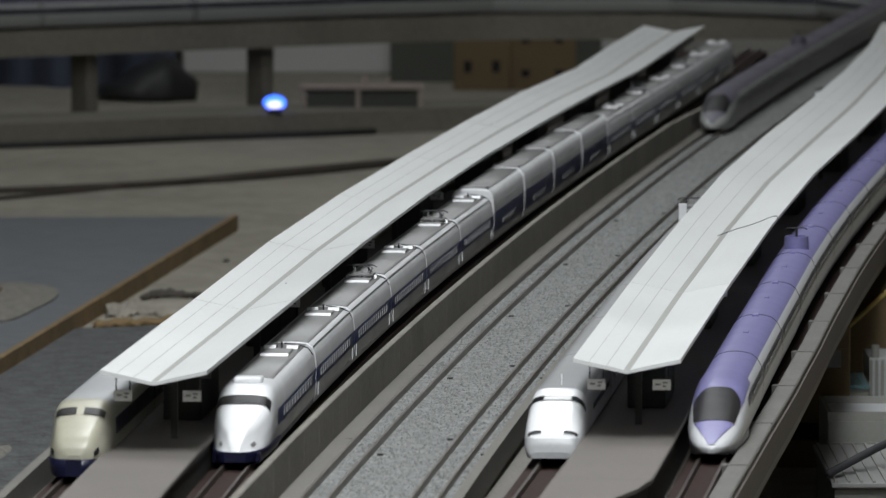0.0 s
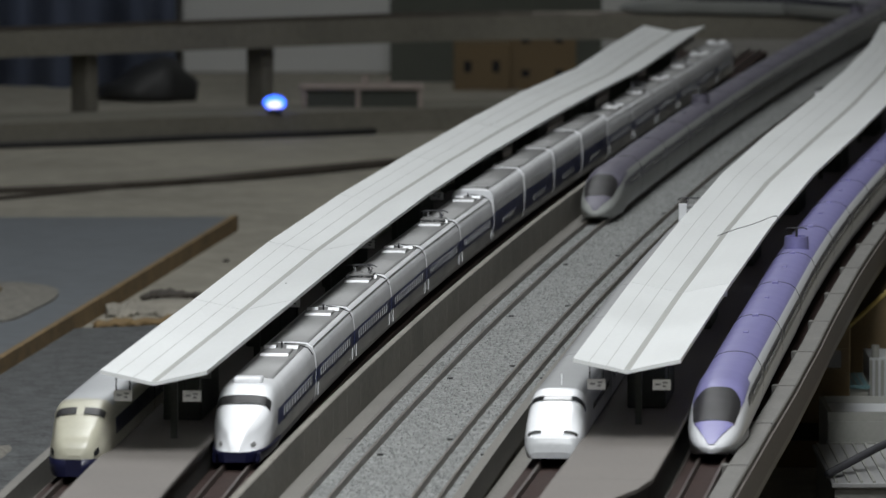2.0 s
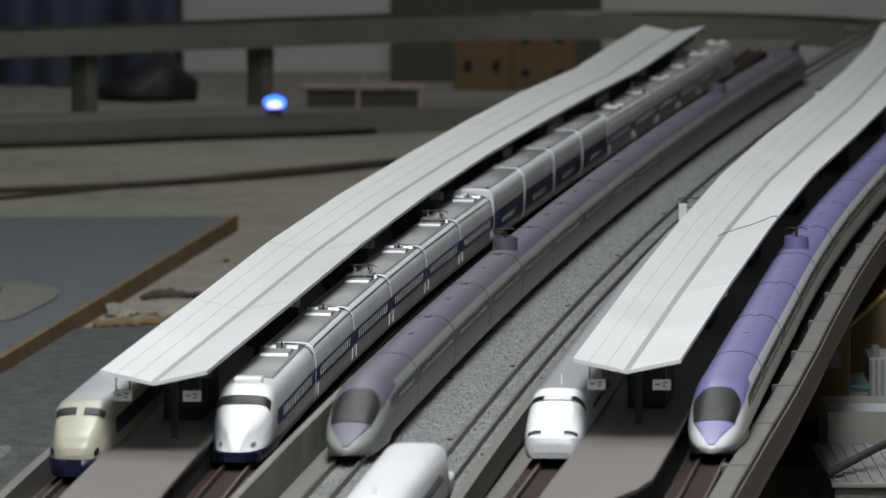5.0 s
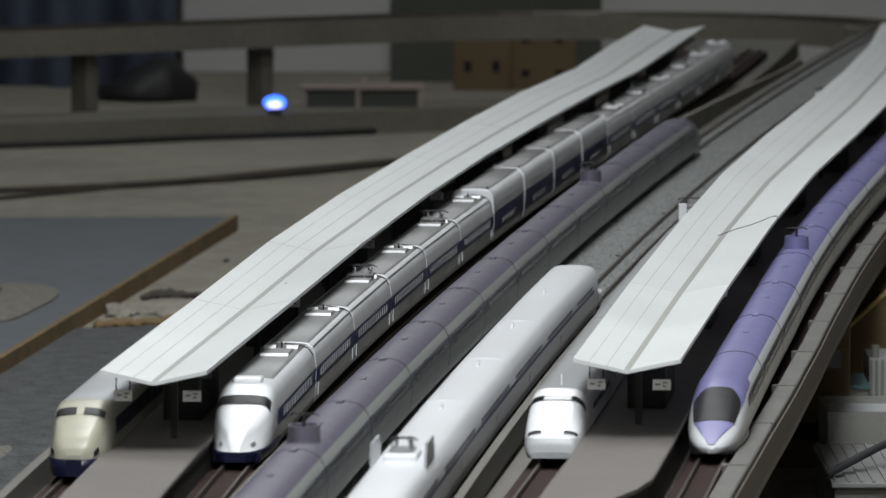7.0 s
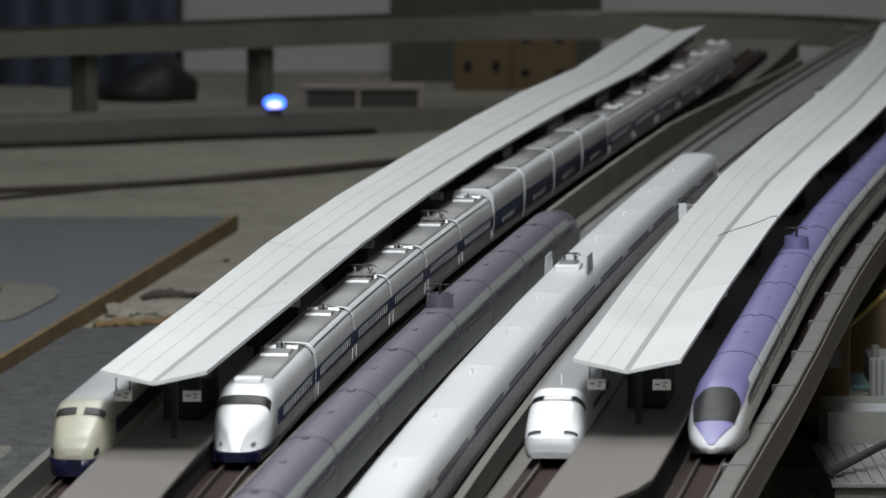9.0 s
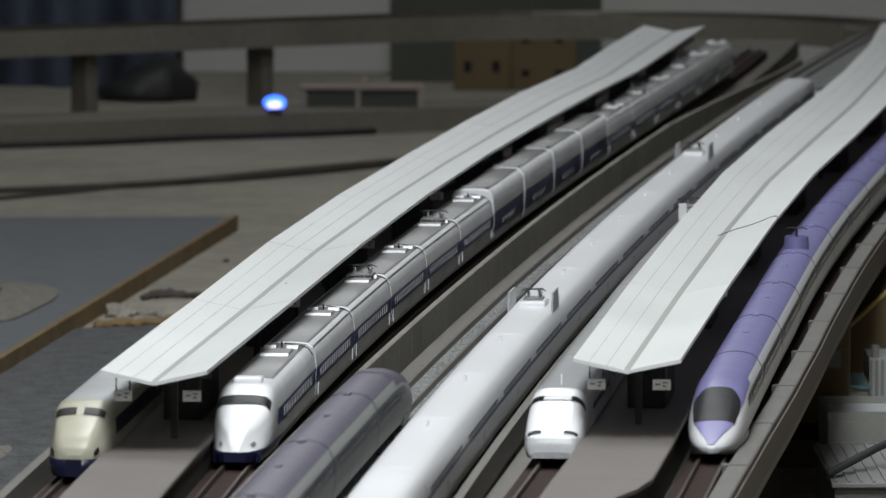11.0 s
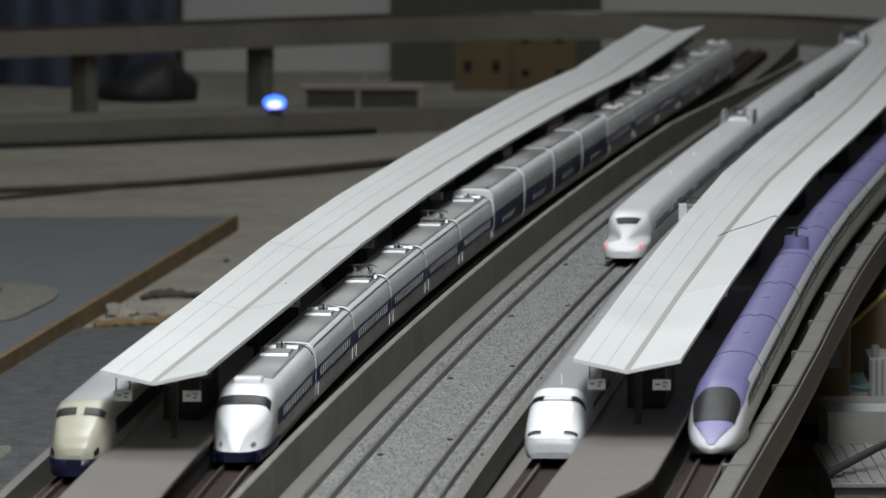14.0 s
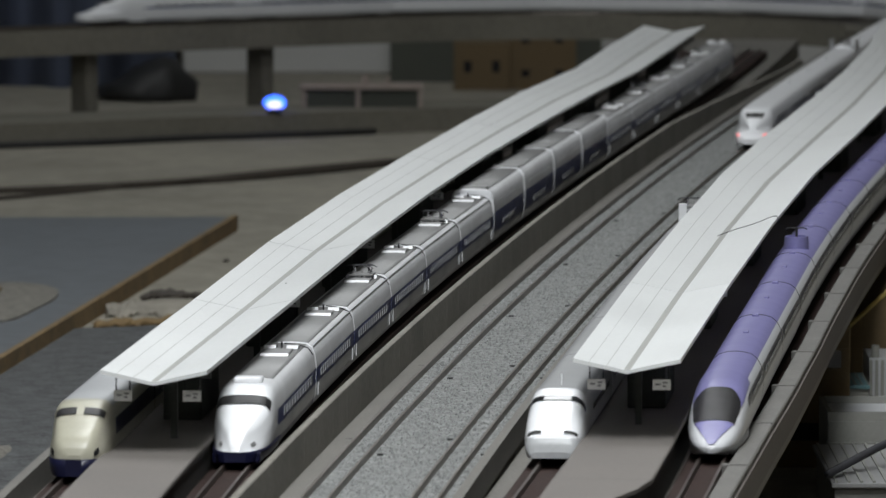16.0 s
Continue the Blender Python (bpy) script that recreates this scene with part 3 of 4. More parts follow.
def car_100(L, ac=True, panto=False, name="train_car"):
    c = thing(name, pose(0, 0, 0), "white shinkansen model carriage with blue window stripe", "train car", "blue-striped train cars")
    part("body", straight(L, "100", paint_100), ["white", "white", "blue", "greybody"], c)
    part("roof_panel", loft_strip("100", -0.0073, 0.0073, -L / 2 + 0.003, L / 2 - 0.003, 0.0003), "roofgrey", c, "matt grey roof panel")
    windows(c, 0.01062, 0.0106, 0.0138, -L / 2 + 0.014, L / 2 - 0.014, 14, "pane", 0.42)
    for sx in (-1, 1):
        for y in (-L / 2 + 0.007, L / 2 - 0.007):
            part("door", box(min(sx * 0.0103, sx * 0.01075), max(sx * 0.0103, sx * 0.01075), y - 0.0009, y + 0.0009, 0.004, 0.0088), "offwhite", c)
    part("gangway", box(-0.0075, 0.0075, L / 2 - 0.0002, L / 2 + 0.0022, 0.004, 0.022), "joint", c)
    ac_units(c, L)
    for sx in (-1, 1):
        bm = bmesh.new()
        tube(bm, [(sx * 0.009, -L / 2 + 0.002, 0.0231), (sx * 0.009, L / 2 - 0.002, 0.0231)], 0.0003, 5)
        part("rain_gutter", bm, "greybody", c)
    bogies(c, L)
    if panto:
        pantograph(c, L / 2 - 0.022, 0.0262, w=0.0068)
    return c


def loft_strip(kind, x0, x1, y0, y1, off):
    """A raised strip that follows the roof curve."""
    sec = [(x, z) for x, z in section(kind) if x0 - 1e-6 <= x <= x1 + 1e-6 and z > 0.018]
    bm = bmesh.new()
    lo0 = [bm.verts.new((x, y0, z - 0.0003)) for x, z in sec]
    lo1 = [bm.verts.new((x, y1, z - 0.0003)) for x, z in sec]
    a = [bm.verts.new((x, y0, z + off)) for x, z in sec]
    b = [bm.verts.new((x, y1, z + off)) for x, z in sec]
    for j in range(len(sec) - 1):
        bm.faces.new((a[j], a[j + 1], b[j + 1], b[j])).smooth = True
        bm.faces.new((lo0[j], lo0[j + 1], a[j + 1], a[j]))
        bm.faces.new((b[j], b[j + 1], lo1[j + 1], lo1[j]))
    bm.faces.new((lo0[0], a[0], b[0], lo1[0]))
    bm.faces.new((lo0[-1], lo1[-1], b[-1], a[-1]))
    bmesh.ops.recalc_face_normals(bm, faces=bm.faces)
    return bm


def sloped(x0, x1, y, z, d, h):
    """A small plate leaning back: d deep, h high."""
    bm = bmesh.new()
    sec = [(y, z), (y - 0.0003, z + 0.0001), (y + d - 0.0003, z + h), (y + d, z + h)]
    a = [bm.verts.new((x0, q, w)) for q, w in sec]
    c = [bm.verts.new((x1, q, w)) for q, w in sec]
    bm.faces.new(a)
    bm.faces.new(c[::-1])
    for k in range(4):
        bm.faces.new((a[k], a[(k + 1) % 4], c[(k + 1) % 4], c[k]))
    bmesh.ops.recalc_face_normals(bm, faces=bm.faces)
    return bm


def ac_units(c, L):
    z = 0.0249
    for sx in (-1, 1):
        v = part("roof_vent", box(sx * 0.0042 - 0.0022, sx * 0.0042 + 0.0022, L * 0.36 + 0.0016, L * 0.40, z, z + 0.0011, 0.0003), "roofgrey", c)
        # white plate tilted to the lamps, in place of a metal glint
        part("vent_glint", sloped(sx * 0.0042 - 0.0022, sx * 0.0042 + 0.0022, L * 0.36, z - 0.0002, 0.0016, 0.0014), "white", v, "white leaning plate for the glint on the vent front")
    bm = bmesh.new()
    tube(bm, [(0, L * 0.375, z), (0, L * 0.375, z + 0.0024)], 0.0004, 8)
    tube(bm, [(0.001, L * 0.375, z + 0.0018), (0.006, L * 0.40, z + 0.0008), (0.0088, L * 0.44, z - 0.0012), (0.0103, L * 0.455, z - 0.004)], 0.0002, 5)
    part("roof_cable", bm, "joint", c, "thin roof cable with its insulator post")
    u = part("roof_unit", box(-0.0052, 0.0052, L * 0.22 + 0.0022, L * 0.33, z, z + 0.0007, 0.0003), "roofgrey", c)
    # the unit's front glint, likewise a tilted white plate
    part("unit_glint", sloped(-0.0052, 0.0052, L * 0.22, z - 0.0002, 0.0021, 0.001), "white", u, "white leaning plate for the glint on the unit front")


def head_stations(L, N, curve_w, curve_t, curve_b, steps=22):
    st_ = []
    for i in range(steps + 1):
        t = (i / steps) ** 1.6
        st_.append((-L / 2 + N * t, curve_w(t), curve_t(t), curve_b(t)))
    st_.append((L / 2, 1, 1, 0))
    return st_


def smooth01(t):
    t = max(0.0, min(1.0, t))
    return t * t * (3 - 2 * t)


def lerp_curve(keys):
    ks = [k for k, v in keys]
    vs = [v for k, v in keys]

    def fn(t):
        for i in range(len(ks) - 1):
            if t <= ks[i + 1]:
                u = (t - ks[i]) / (ks[i + 1] - ks[i])
                m0 = (vs[i + 1] - vs[max(i - 1, 0)]) / (ks[i + 1] - ks[max(i - 1, 0)])
                m1 = (vs[min(i + 2, len(vs) - 1)] - vs[i]) / (ks[min(i + 2, len(vs) - 1)] - ks[i])
                d = ks[i + 1] - ks[i]
                return (2 * u**3 - 3 * u**2 + 1) * vs[i] + (u**3 - 2 * u**2 + u) * d * m0 + (-2 * u**3 + 3 * u**2) * vs[i + 1] + (u**3 - u**2) * d * m1
        return vs[-1]

    return fn


class Nose:
    def __init__(self, kind, L, N, w, t, b, squeeze=None):
        self.squeeze = squeeze or (lambda depth, z: 1.0)
        self.sec, self.L, self.N = section(kind), L, N
        self.w, self.t, self.b = lerp_curve(w), lerp_curve(t), lerp_curve(b)
        self.zb, self.zt = min(z for x, z in self.sec), max(z for x, z in self.sec)
        self.prof = [(x, z) for x, z in self.sec if x >= 0]

    def body(self, paint, steps=64):
        bm = loft(self.sec, head_stations(self.L, self.N, self.w, self.t, self.b, steps), paint)
        for v in bm.verts:
            v.co.x *= self.squeeze(v.co.y + self.L / 2, v.co.z)
        return bm

    def skirt(self, top, length):
        """A band round the foot of the nose, slightly proud."""
        low = [(0.0102, top), (0.0102, 0.004), (0.0093, 0.0012), (0.0, 0.0012)]
        sec = [(-x, z) for x, z in low[:3]][::-1] + low[:3]
        st_ = [(-self.L / 2 - 0.0004 + self.N * (i / 20) ** 1.7, self.w((i / 20) ** 1.7) * 1.04 + 0.01, 1, 0) for i in range(21)]
        if length > self.N + 0.01:
            st_.append((min(self.L / 2, -self.L / 2 + length), 1.05, 1, 0))
        return loft([(x, z) for x, z in sec], st_, lambda x, y, z: 0)

    def point(self, t, v, off=0.0003):
        """v: -1..1 across over the top; |v| = share of the half outline from crown to sill."""
        k = abs(v) * (len(self.prof) - 1)
        i = min(int(k), len(self.prof) - 2)
        (x0, z0), (x1, z1) = self.prof[i], self.prof[i + 1]
        u = k - i
        x, z = x0 + (x1 - x0) * u, z0 + (z1 - z0) * u
        fx, ft, lift = self.w(t), self.t(t), self.b(t)
        bz = self.zb + lift
        H = (self.zt - self.zb) * ft - lift
        zz = bz + (z - self.zb) / (self.zt - self.zb) * H
        x *= self.squeeze(self.N * t, zz)
        return (math.copysign(x * fx, v) * (1 + off * 60), -self.L / 2 + self.N * t - off, zz + off)


# ---- head cars ----
def head_100():
    L, N = 0.202, 0.058
    c = thing("train_head_car", pose(0, 0, 0), "white shinkansen model head car with pointed nose", "train car", "blue-striped train cars")
    tops = [(0, 0.14), (0.03, 0.24), (0.12, 0.37), (0.25, 0.47), (0.365, 0.57), (0.484, 0.69), (0.564, 0.8), (0.667, 0.92), (0.778, 0.99), (1, 1)]
    top = lerp_curve(tops)

    def cheek(depth, z):
        # the upper nose narrows towards the tip between sloping cheeks
        t = min(1.0, max(0.0, depth / N))
        rel = (z - 0.0018) / (0.0228 * top(t))
        return 1 - 0.6 * (1 - smooth01(t / 0.58)) * smooth01(rel / 0.95)

    n = Nose("100", L, N, [(0, 0.36), (0.03, 0.58), (0.1, 0.74), (0.25, 0.87), (0.45, 0.96), (0.6, 0.99), (0.8, 1.0), (1, 1)], tops, [(0, 0.002), (0.05, 0.001), (0.2, 0.0003), (0.4, 0), (1, 0)], cheek)

    def paint(x, y, z):
        if y < -L / 2 + 0.048:
            return 0
        return (0, 0, 2, 3)[paint_100(x, y, z)]

    part("body", n.body(paint), ["white", "roofgrey", "blue", "navy"], c)
    part("skirt", n.skirt(0.0047, 0.062), "navy", c, "navy blue nose skirt")
    part("windscreen", patch(n.point, 0.52, 0.605, -0.4, 0.4, 14, hw=lambda k: 1 - 0.06 * k), "screen", c, "dark curved windscreen")
    for sx in (-1, 1):
        part("headlight", patch(n.point, 0.1, 0.17, sx * 0.6, sx * 0.7, 5), "roofgrey", c)
    part("roof_panel", loft_strip("100", -0.0073, 0.0073, -L / 2 + 0.066, L / 2 - 0.003, 0.0003), "roofgrey", c, "matt grey roof panel")
    part("roof_fairing", box(-0.0052, 0.0052, -L / 2 + 0.046, -L / 2 + 0.054, 0.024, 0.0266, 0.0009), "white", c)
    windows(c, 0.01062, 0.0106, 0.0138, -L / 2 + 0.07, L / 2 - 0.014, 11, "pane", 0.42)
    part("gangway", box(-0.0075, 0.0075, L / 2 - 0.0002, L / 2 + 0.0022, 0.004, 0.022), "joint", c)
    part("snow_plough", box(-0.0085, 0.0085, -L / 2 + 0.004, -L / 2 + 0.03, 0.0003, 0.0045, 0.001), "navy", c)
    ac_units(c, L)
    bogies(c, L)
    return c


def car_double(L):
    c = thing("double_deck_car", pose(0, 0, 0), "white double-deck shinkansen model carriage, blue lower band", "train car", "blue-striped train cars")

    def paint(x, y, z):
        if 0.006 < z < 0.0155 and abs(x) > 0.009:
            return 1
        if z < 0.0042:
            return 2
        return 0

    end_bands(c, L, "double", 0.003)
    part("body", straight(L, "double", paint), ["white", "blue", "greybody"], c)
    part("roof_panel", loft_strip("double", -0.0073, 0.0073, -L / 2 + 0.003, L / 2 - 0.003, 0.0003), "roofgrey", c)
    windows(c, 0.01035, 0.0188, 0.0206, -L / 2 + 0.02, L / 2 - 0.02, 14, "greybody")
    windows(c, 0.01062, 0.0082, 0.0106, -L / 2 + 0.045, L / 2 - 0.05, 5, "pane", 0.06)
    part("roof_fairing", box(-0.0068, 0.0068, -L / 2 + 0.0045, -L / 2 + 0.012, 0.027, 0.0288, 0.0006), "roofgrey", c)
    part("gangway", box(-0.0075, 0.0075, L / 2 - 0.0002, L / 2 + 0.0022, 0.004, 0.022), "joint", c)
    bogies(c, L)
    return c


def paint_500(x, y, z):
    if z > 0.0196:
        return 1
    if 0.0128 < z < 0.0165:
        return 2
    if z < 0.0045:
        return 3
    return 0


# moving: the parked paints with weaker light put into darker, greyer colours
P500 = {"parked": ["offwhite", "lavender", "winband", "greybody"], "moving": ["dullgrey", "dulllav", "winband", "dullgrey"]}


def car_500(L, panto=False, grp="parked"):
    c = thing("train_car", pose(0, 0, 0), "grey shinkansen model carriage with lavender-blue rounded roof", "train car", "lavender-roofed train cars, " + grp)
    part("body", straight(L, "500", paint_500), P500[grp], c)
    bm = bmesh.new()
    sec = section("500")
    bm = loft([(x * 1.004, z + 0.00015) for x, z in sec], [(L / 2 - 0.0002, 1, 1, 0), (L / 2 + 0.0012, 1, 1, 0)], lambda x, y, z: 0)
    part("gangway_ring", bm, "joint", c)
    part("roof_box", box(-0.001, 0.001, -L * 0.02, L * 0.02, 0.0229, 0.0237, 0.0003), P500[grp][1], c)
    part("roof_box", box(-0.0013, 0.0013, L / 2 - 0.008, L / 2 - 0.003, 0.0229, 0.0241, 0.0003), P500[grp][1], c)
    windows(c, 0.01045, 0.0138, 0.0156, -L / 2 + 0.014, L / 2 - 0.014, 16, "glass")
    bogies(c, L)
    if panto:
        bm = bmesh.new()
        n = 20
        for r0, z0, r1, z1 in ((0.0058, 0.021, 0.0053, 0.0282), (0.0053, 0.0282, 0.0045, 0.0282), (0.0045, 0.0282, 0.0045, 0.0268), (0.0045, 0.0268, 0.0005, 0.0268)):
            a = [bm.verts.new((r0 * math.cos(2 * math.pi * k / n), -0.05 + 1.5 * r0 * math.sin(2 * math.pi * k / n), z0)) for k in range(n)]
            b = [bm.verts.new((r1 * math.cos(2 * math.pi * k / n), -0.05 + 1.5 * r1 * math.sin(2 * math.pi * k / n), z1)) for k in range(n)]
            for k in range(n):
                bm.faces.new((a[k], a[(k + 1) % n], b[(k + 1) % n], b[k])).smooth = True
        pc = part("pantograph_cover", bm, P500[grp][1], c, "oval lavender pantograph shroud")
        bm = bmesh.new()
        tube(bm, [(0, -0.05, 0.0268), (0, -0.05, 0.0318)], 0.0006, 8)
        tube(bm, [(-0.0048, -0.05, 0.0312), (-0.0036, -0.05, 0.0318), (0.0036, -0.05, 0.0318), (0.0048, -0.05, 0.0312)], 0.0003, 6)
        part("collector_arm", bm, "black", pc)
    return c


def head_500(grp="parked"):
    L = 0.166
    c = thing("train_head_car", pose(0, 0, 0), "grey and lavender bullet-nosed shinkansen model head car", "train car", "lavender-roofed train cars, " + grp)
    n = Nose("500", L, 0.09, [(0, 0.1), (0.012, 0.3), (0.04, 0.48), (0.1, 0.67), (0.2, 0.83), (0.4, 0.955), (0.7, 1), (1, 1)], [(0, 0.12), (0.012, 0.18), (0.05, 0.26), (0.12, 0.36), (0.22, 0.49), (0.38, 0.68), (0.55, 0.84), (0.75, 0.955), (1, 1)], [(0, 0.001), (0.1, 0.0003), (0.3, 0), (1, 0)])
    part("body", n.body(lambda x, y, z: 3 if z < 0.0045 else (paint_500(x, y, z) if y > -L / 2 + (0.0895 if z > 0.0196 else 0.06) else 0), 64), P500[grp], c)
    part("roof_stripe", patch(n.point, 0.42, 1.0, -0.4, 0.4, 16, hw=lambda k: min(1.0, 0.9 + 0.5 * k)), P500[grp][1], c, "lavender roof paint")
    part("windscreen", patch(n.point, 0.215, 0.6, -0.37, 0.37, 16, 0.00045, hw=lambda k: (1 - max(0.0, (k - 0.45) / 0.55) ** 2.2 * 0.6) * (0.9 + 0.12 * k)), "screen", c, "smoked bubble windscreen")
    bm = loft([(-0.0099, 0.0048), (-0.01, 0.003), (-0.0094, 0.0008), (0.0094, 0.0008), (0.01, 0.003), (0.0099, 0.0048)], [(-L / 2 + 0.012 + 0.05 * (i / 10) ** 1.5, 0.62 + 0.42 * math.sqrt(i / 10), 1, 0) for i in range(11)], lambda x, y, z: 0)
    part("skirt", bm, P500[grp][3], c, "grey lower nose skirt")
    part("nose_stripe", patch(n.point, 0.012, 0.215, -0.33, 0.33, 12, hw=lambda k: 0.4 + 0.6 * k), P500[grp][1], c)
    windows(c, 0.01045, 0.0138, 0.0156, -L / 2 + 0.09, L / 2 - 0.014, 7, "glass")
    bm = loft([(x * 1.004, z + 0.00015) for x, z in section("500")], [(L / 2 - 0.0002, 1, 1, 0), (L / 2 + 0.0012, 1, 1, 0)], lambda x, y, z: 0)
    part("gangway_ring", bm, "joint", c)
    bogies(c, L)
    return c


def head_300():
    L = 0.165
    c = thing("train_head_car", pose(0, 0, 0), "white wedge-nosed shinkansen model head car", "train car", "white wedge-nosed train cars")
    n = Nose("300", L, 0.045, [(0, 0.68), (0.02, 0.8), (0.08, 0.9), (0.2, 0.96), (0.4, 1.0), (1, 1)], [(0, 0.12), (0.03, 0.28), (0.1, 0.42), (0.3, 0.6), (0.55, 0.82), (0.75, 0.97), (0.85, 1.0), (1, 1)], [(0, 0.0004), (0.3, 0), (1, 0)])
    # grey below 8.8 mm puts the shading of the lower nose into paint
    part("body", n.body(lambda x, y, z: 1 if (y > -L / 2 + 0.037 and z > 0.0203) else (2 if z < 0.0088 else 0)), ["white", "silver", "greybody"], c)
    part("windscreen", patch(n.point, 0.58, 0.65, -0.5, 0.5, 14), "glass", c, "dark slit windscreen")
    for sx in (-1, 1):
        part("headlight", patch(n.point, 0.088, 0.12, sx * 0.13, sx * 0.43, 8), "black", c, "narrow dark headlight slot")
    windows(c, 0.01048, 0.0132, 0.0155, -L / 2 + 0.06, L / 2 - 0.014, 12, "glass")
    bm = bmesh.new()
    tube(bm, [(0, -L / 2 + 0.047, 0.0234), (0, -L / 2 + 0.048, 0.0272)], 0.0003, 6)
    part("aerial", bm, "white", c)
    part("gangway", box(-0.0075, 0.0075, L / 2 - 0.0002, L / 2 + 0.0022, 0.004, 0.021), "joint", c)
    bogies(c, L)
    return c


def car_300(L, panto=False):
    c = thing("train_car", pose(0, 0, 0), "silver-grey roofed shinkansen model carriage", "train car", "white wedge-nosed train cars")
    part("body", straight(L, "300", lambda x, y, z: 1 if z > 0.0205 else 0), ["white", "silver"], c)
    windows(c, 0.01048, 0.0132, 0.0155, -L / 2 + 0.014, L / 2 - 0.014, 18, "glass")
    part("gangway", box(-0.0075, 0.0075, L / 2 - 0.0002, L / 2 + 0.0022, 0.004, 0.021), "joint", c)
    bogies(c, L)
    if panto:
        pc = part("pantograph_cover", box(-0.0068, 0.0068, -0.042, -0.018, 0.0228, 0.0288, 0.0008), "silver", c, "tall silver pantograph cover")
        # white colour stands in for light reflected by bright metal
        part("bright_panel", box(-0.0064, -0.0026, -0.0428, -0.0421, 0.0232, 0.0318, 0.0002), "white", pc, "white end panel standing in for the glint of bright metal")
        pantograph(c, -0.028, 0.0292)
    return c


def head_0():
    L = 0.16
    c = thing("train_head_car", pose(0, 0, 0), "ivory round-nosed shinkansen model head car, navy skirt", "train car", "ivory train cars")
    n = Nose("100", L, 0.036, [(0, 0.25), (0.02, 0.48), (0.08, 0.69), (0.2, 0.84), (0.4, 0.93), (0.75, 0.99), (1, 1)], [(0, 0.3), (0.03, 0.42), (0.12, 0.56), (0.28, 0.67), (0.45, 0.765), (0.6, 0.88), (0.75, 0.965), (0.9, 0.997), (1, 1)], [(0, 0.001), (0.1, 0), (1, 0)], lambda depth, z: 1 - 0.13 * (1 - smooth01(depth / 0.036)) * smooth01((z - 0.008) / 0.008))

    def paint(x, y, z):
        if z > 0.0225 and y > -L / 2 + 0.042:
            return 1
        if 0.0125 < z < 0.0172 and y > -L / 2 + 0.036:
            return 2
        return 0

    part("body", n.body(paint), ["ivory", "greybody", "navy"], c)
    part("skirt", n.skirt(0.0072, L), "navy", c, "navy blue skirt")
    for sx in (-1, 1):
        part("windscreen", patch(n.point, 0.53, 0.65, sx * 0.035, sx * 0.33), "screen", c, "dark split windscreen pane")
        part("headlight", patch(n.point, 0.06, 0.14, sx * 0.52, sx * 0.64, 6), "glass", c)
    part("gangway", box(-0.0075, 0.0075, L / 2 - 0.0002, L / 2 + 0.0022, 0.004, 0.022), "joint", c)
    bogies(c, L)
    return c


def car_0(L):
    c = thing("train_car", pose(0, 0, 0), "ivory and navy shinkansen model carriage, grey roof", "train car", "ivory train cars")
    part("body", straight(L, "100", lambda x, y, z: 1 if z > 0.0225 else (2 if (0.0125 < z < 0.0172 or z < 0.0075) else 0)), ["ivory", "greybody", "navy"], c)
    windows(c, 0.01062, 0.0136, 0.0163, -L / 2 + 0.014, L / 2 - 0.014, 18, "glass")
    part("gangway", box(-0.0075, 0.0075, L / 2 - 0.0002, L / 2 + 0.0022, 0.004, 0.022), "joint", c)
    bogies(c, L)
    return c


def paint_700(x, y, z):
    if 0.0125 < z < 0.0152 and abs(x) > 0.009:
        return 0
    if 0.0112 < z < 0.0125 and abs(x) > 0.009:
        return 1
    if z < 0.0045:
        return 2
    return 0


P700 = ["pearl", "blue", "greybody"]


def head_700(lamp="redlamp", state="lit red tail light"):
    L = 0.168
    c = thing("train_head_car", pose(0, 0, 0), "white duck-billed shinkansen model end car, lights in the nose", "train car", "white duck-billed train cars")
    def waist(depth, z):
        # cab narrows to a keel above the wide lower flare
        up = smooth01((z - 0.0088) / 0.002)
        return 1 - up * (1 - (0.28 + 0.72 * smooth01((depth - 0.012) / 0.028)))

    n = Nose("700", L, 0.062, [(0, 0.4), (0.015, 0.6), (0.05, 0.8), (0.12, 0.93), (0.25, 1.0), (1, 1)], [(0, 0.2), (0.03, 0.29), (0.1, 0.37), (0.2, 0.47), (0.34, 0.63), (0.47, 0.79), (0.6, 0.92), (0.75, 0.985), (1, 1)], [(0, 0.001), (0.1, 0), (1, 0)], waist)
    # lowest nose faces coloured dark for the shadow at the foot
    part("body", n.body(lambda x, y, z: (paint_700(x, y, z) if y > -L / 2 + 0.06 else (3 if z < 0.0026 else 0)), 64), P700 + ["joint"], c)
    part("windscreen", patch(n.point, 0.42, 0.52, -0.22, 0.22, 12), "screen", c, "dark wraparound cab window")
    for sx in (-1, 1):
        bm = patch(n.point, 0.045, 0.095, sx * 0.37, sx * 0.45, 6, 0.0004)
        part("tail_light", bm, lamp, c, state)
    windows(c, 0.01048, 0.0132, 0.015, -L / 2 + 0.07, L / 2 - 0.014, 9, "winband")
    part("gangway", loft([(x * 0.99, z - 0.0001) for x, z in section("700")], [(L / 2 - 0.0002, 1, 1, 0), (L / 2 + 0.0008, 1, 1, 0)], lambda x, y, z: 0), "offwhite", c)
    bogies(c, L)
    return c


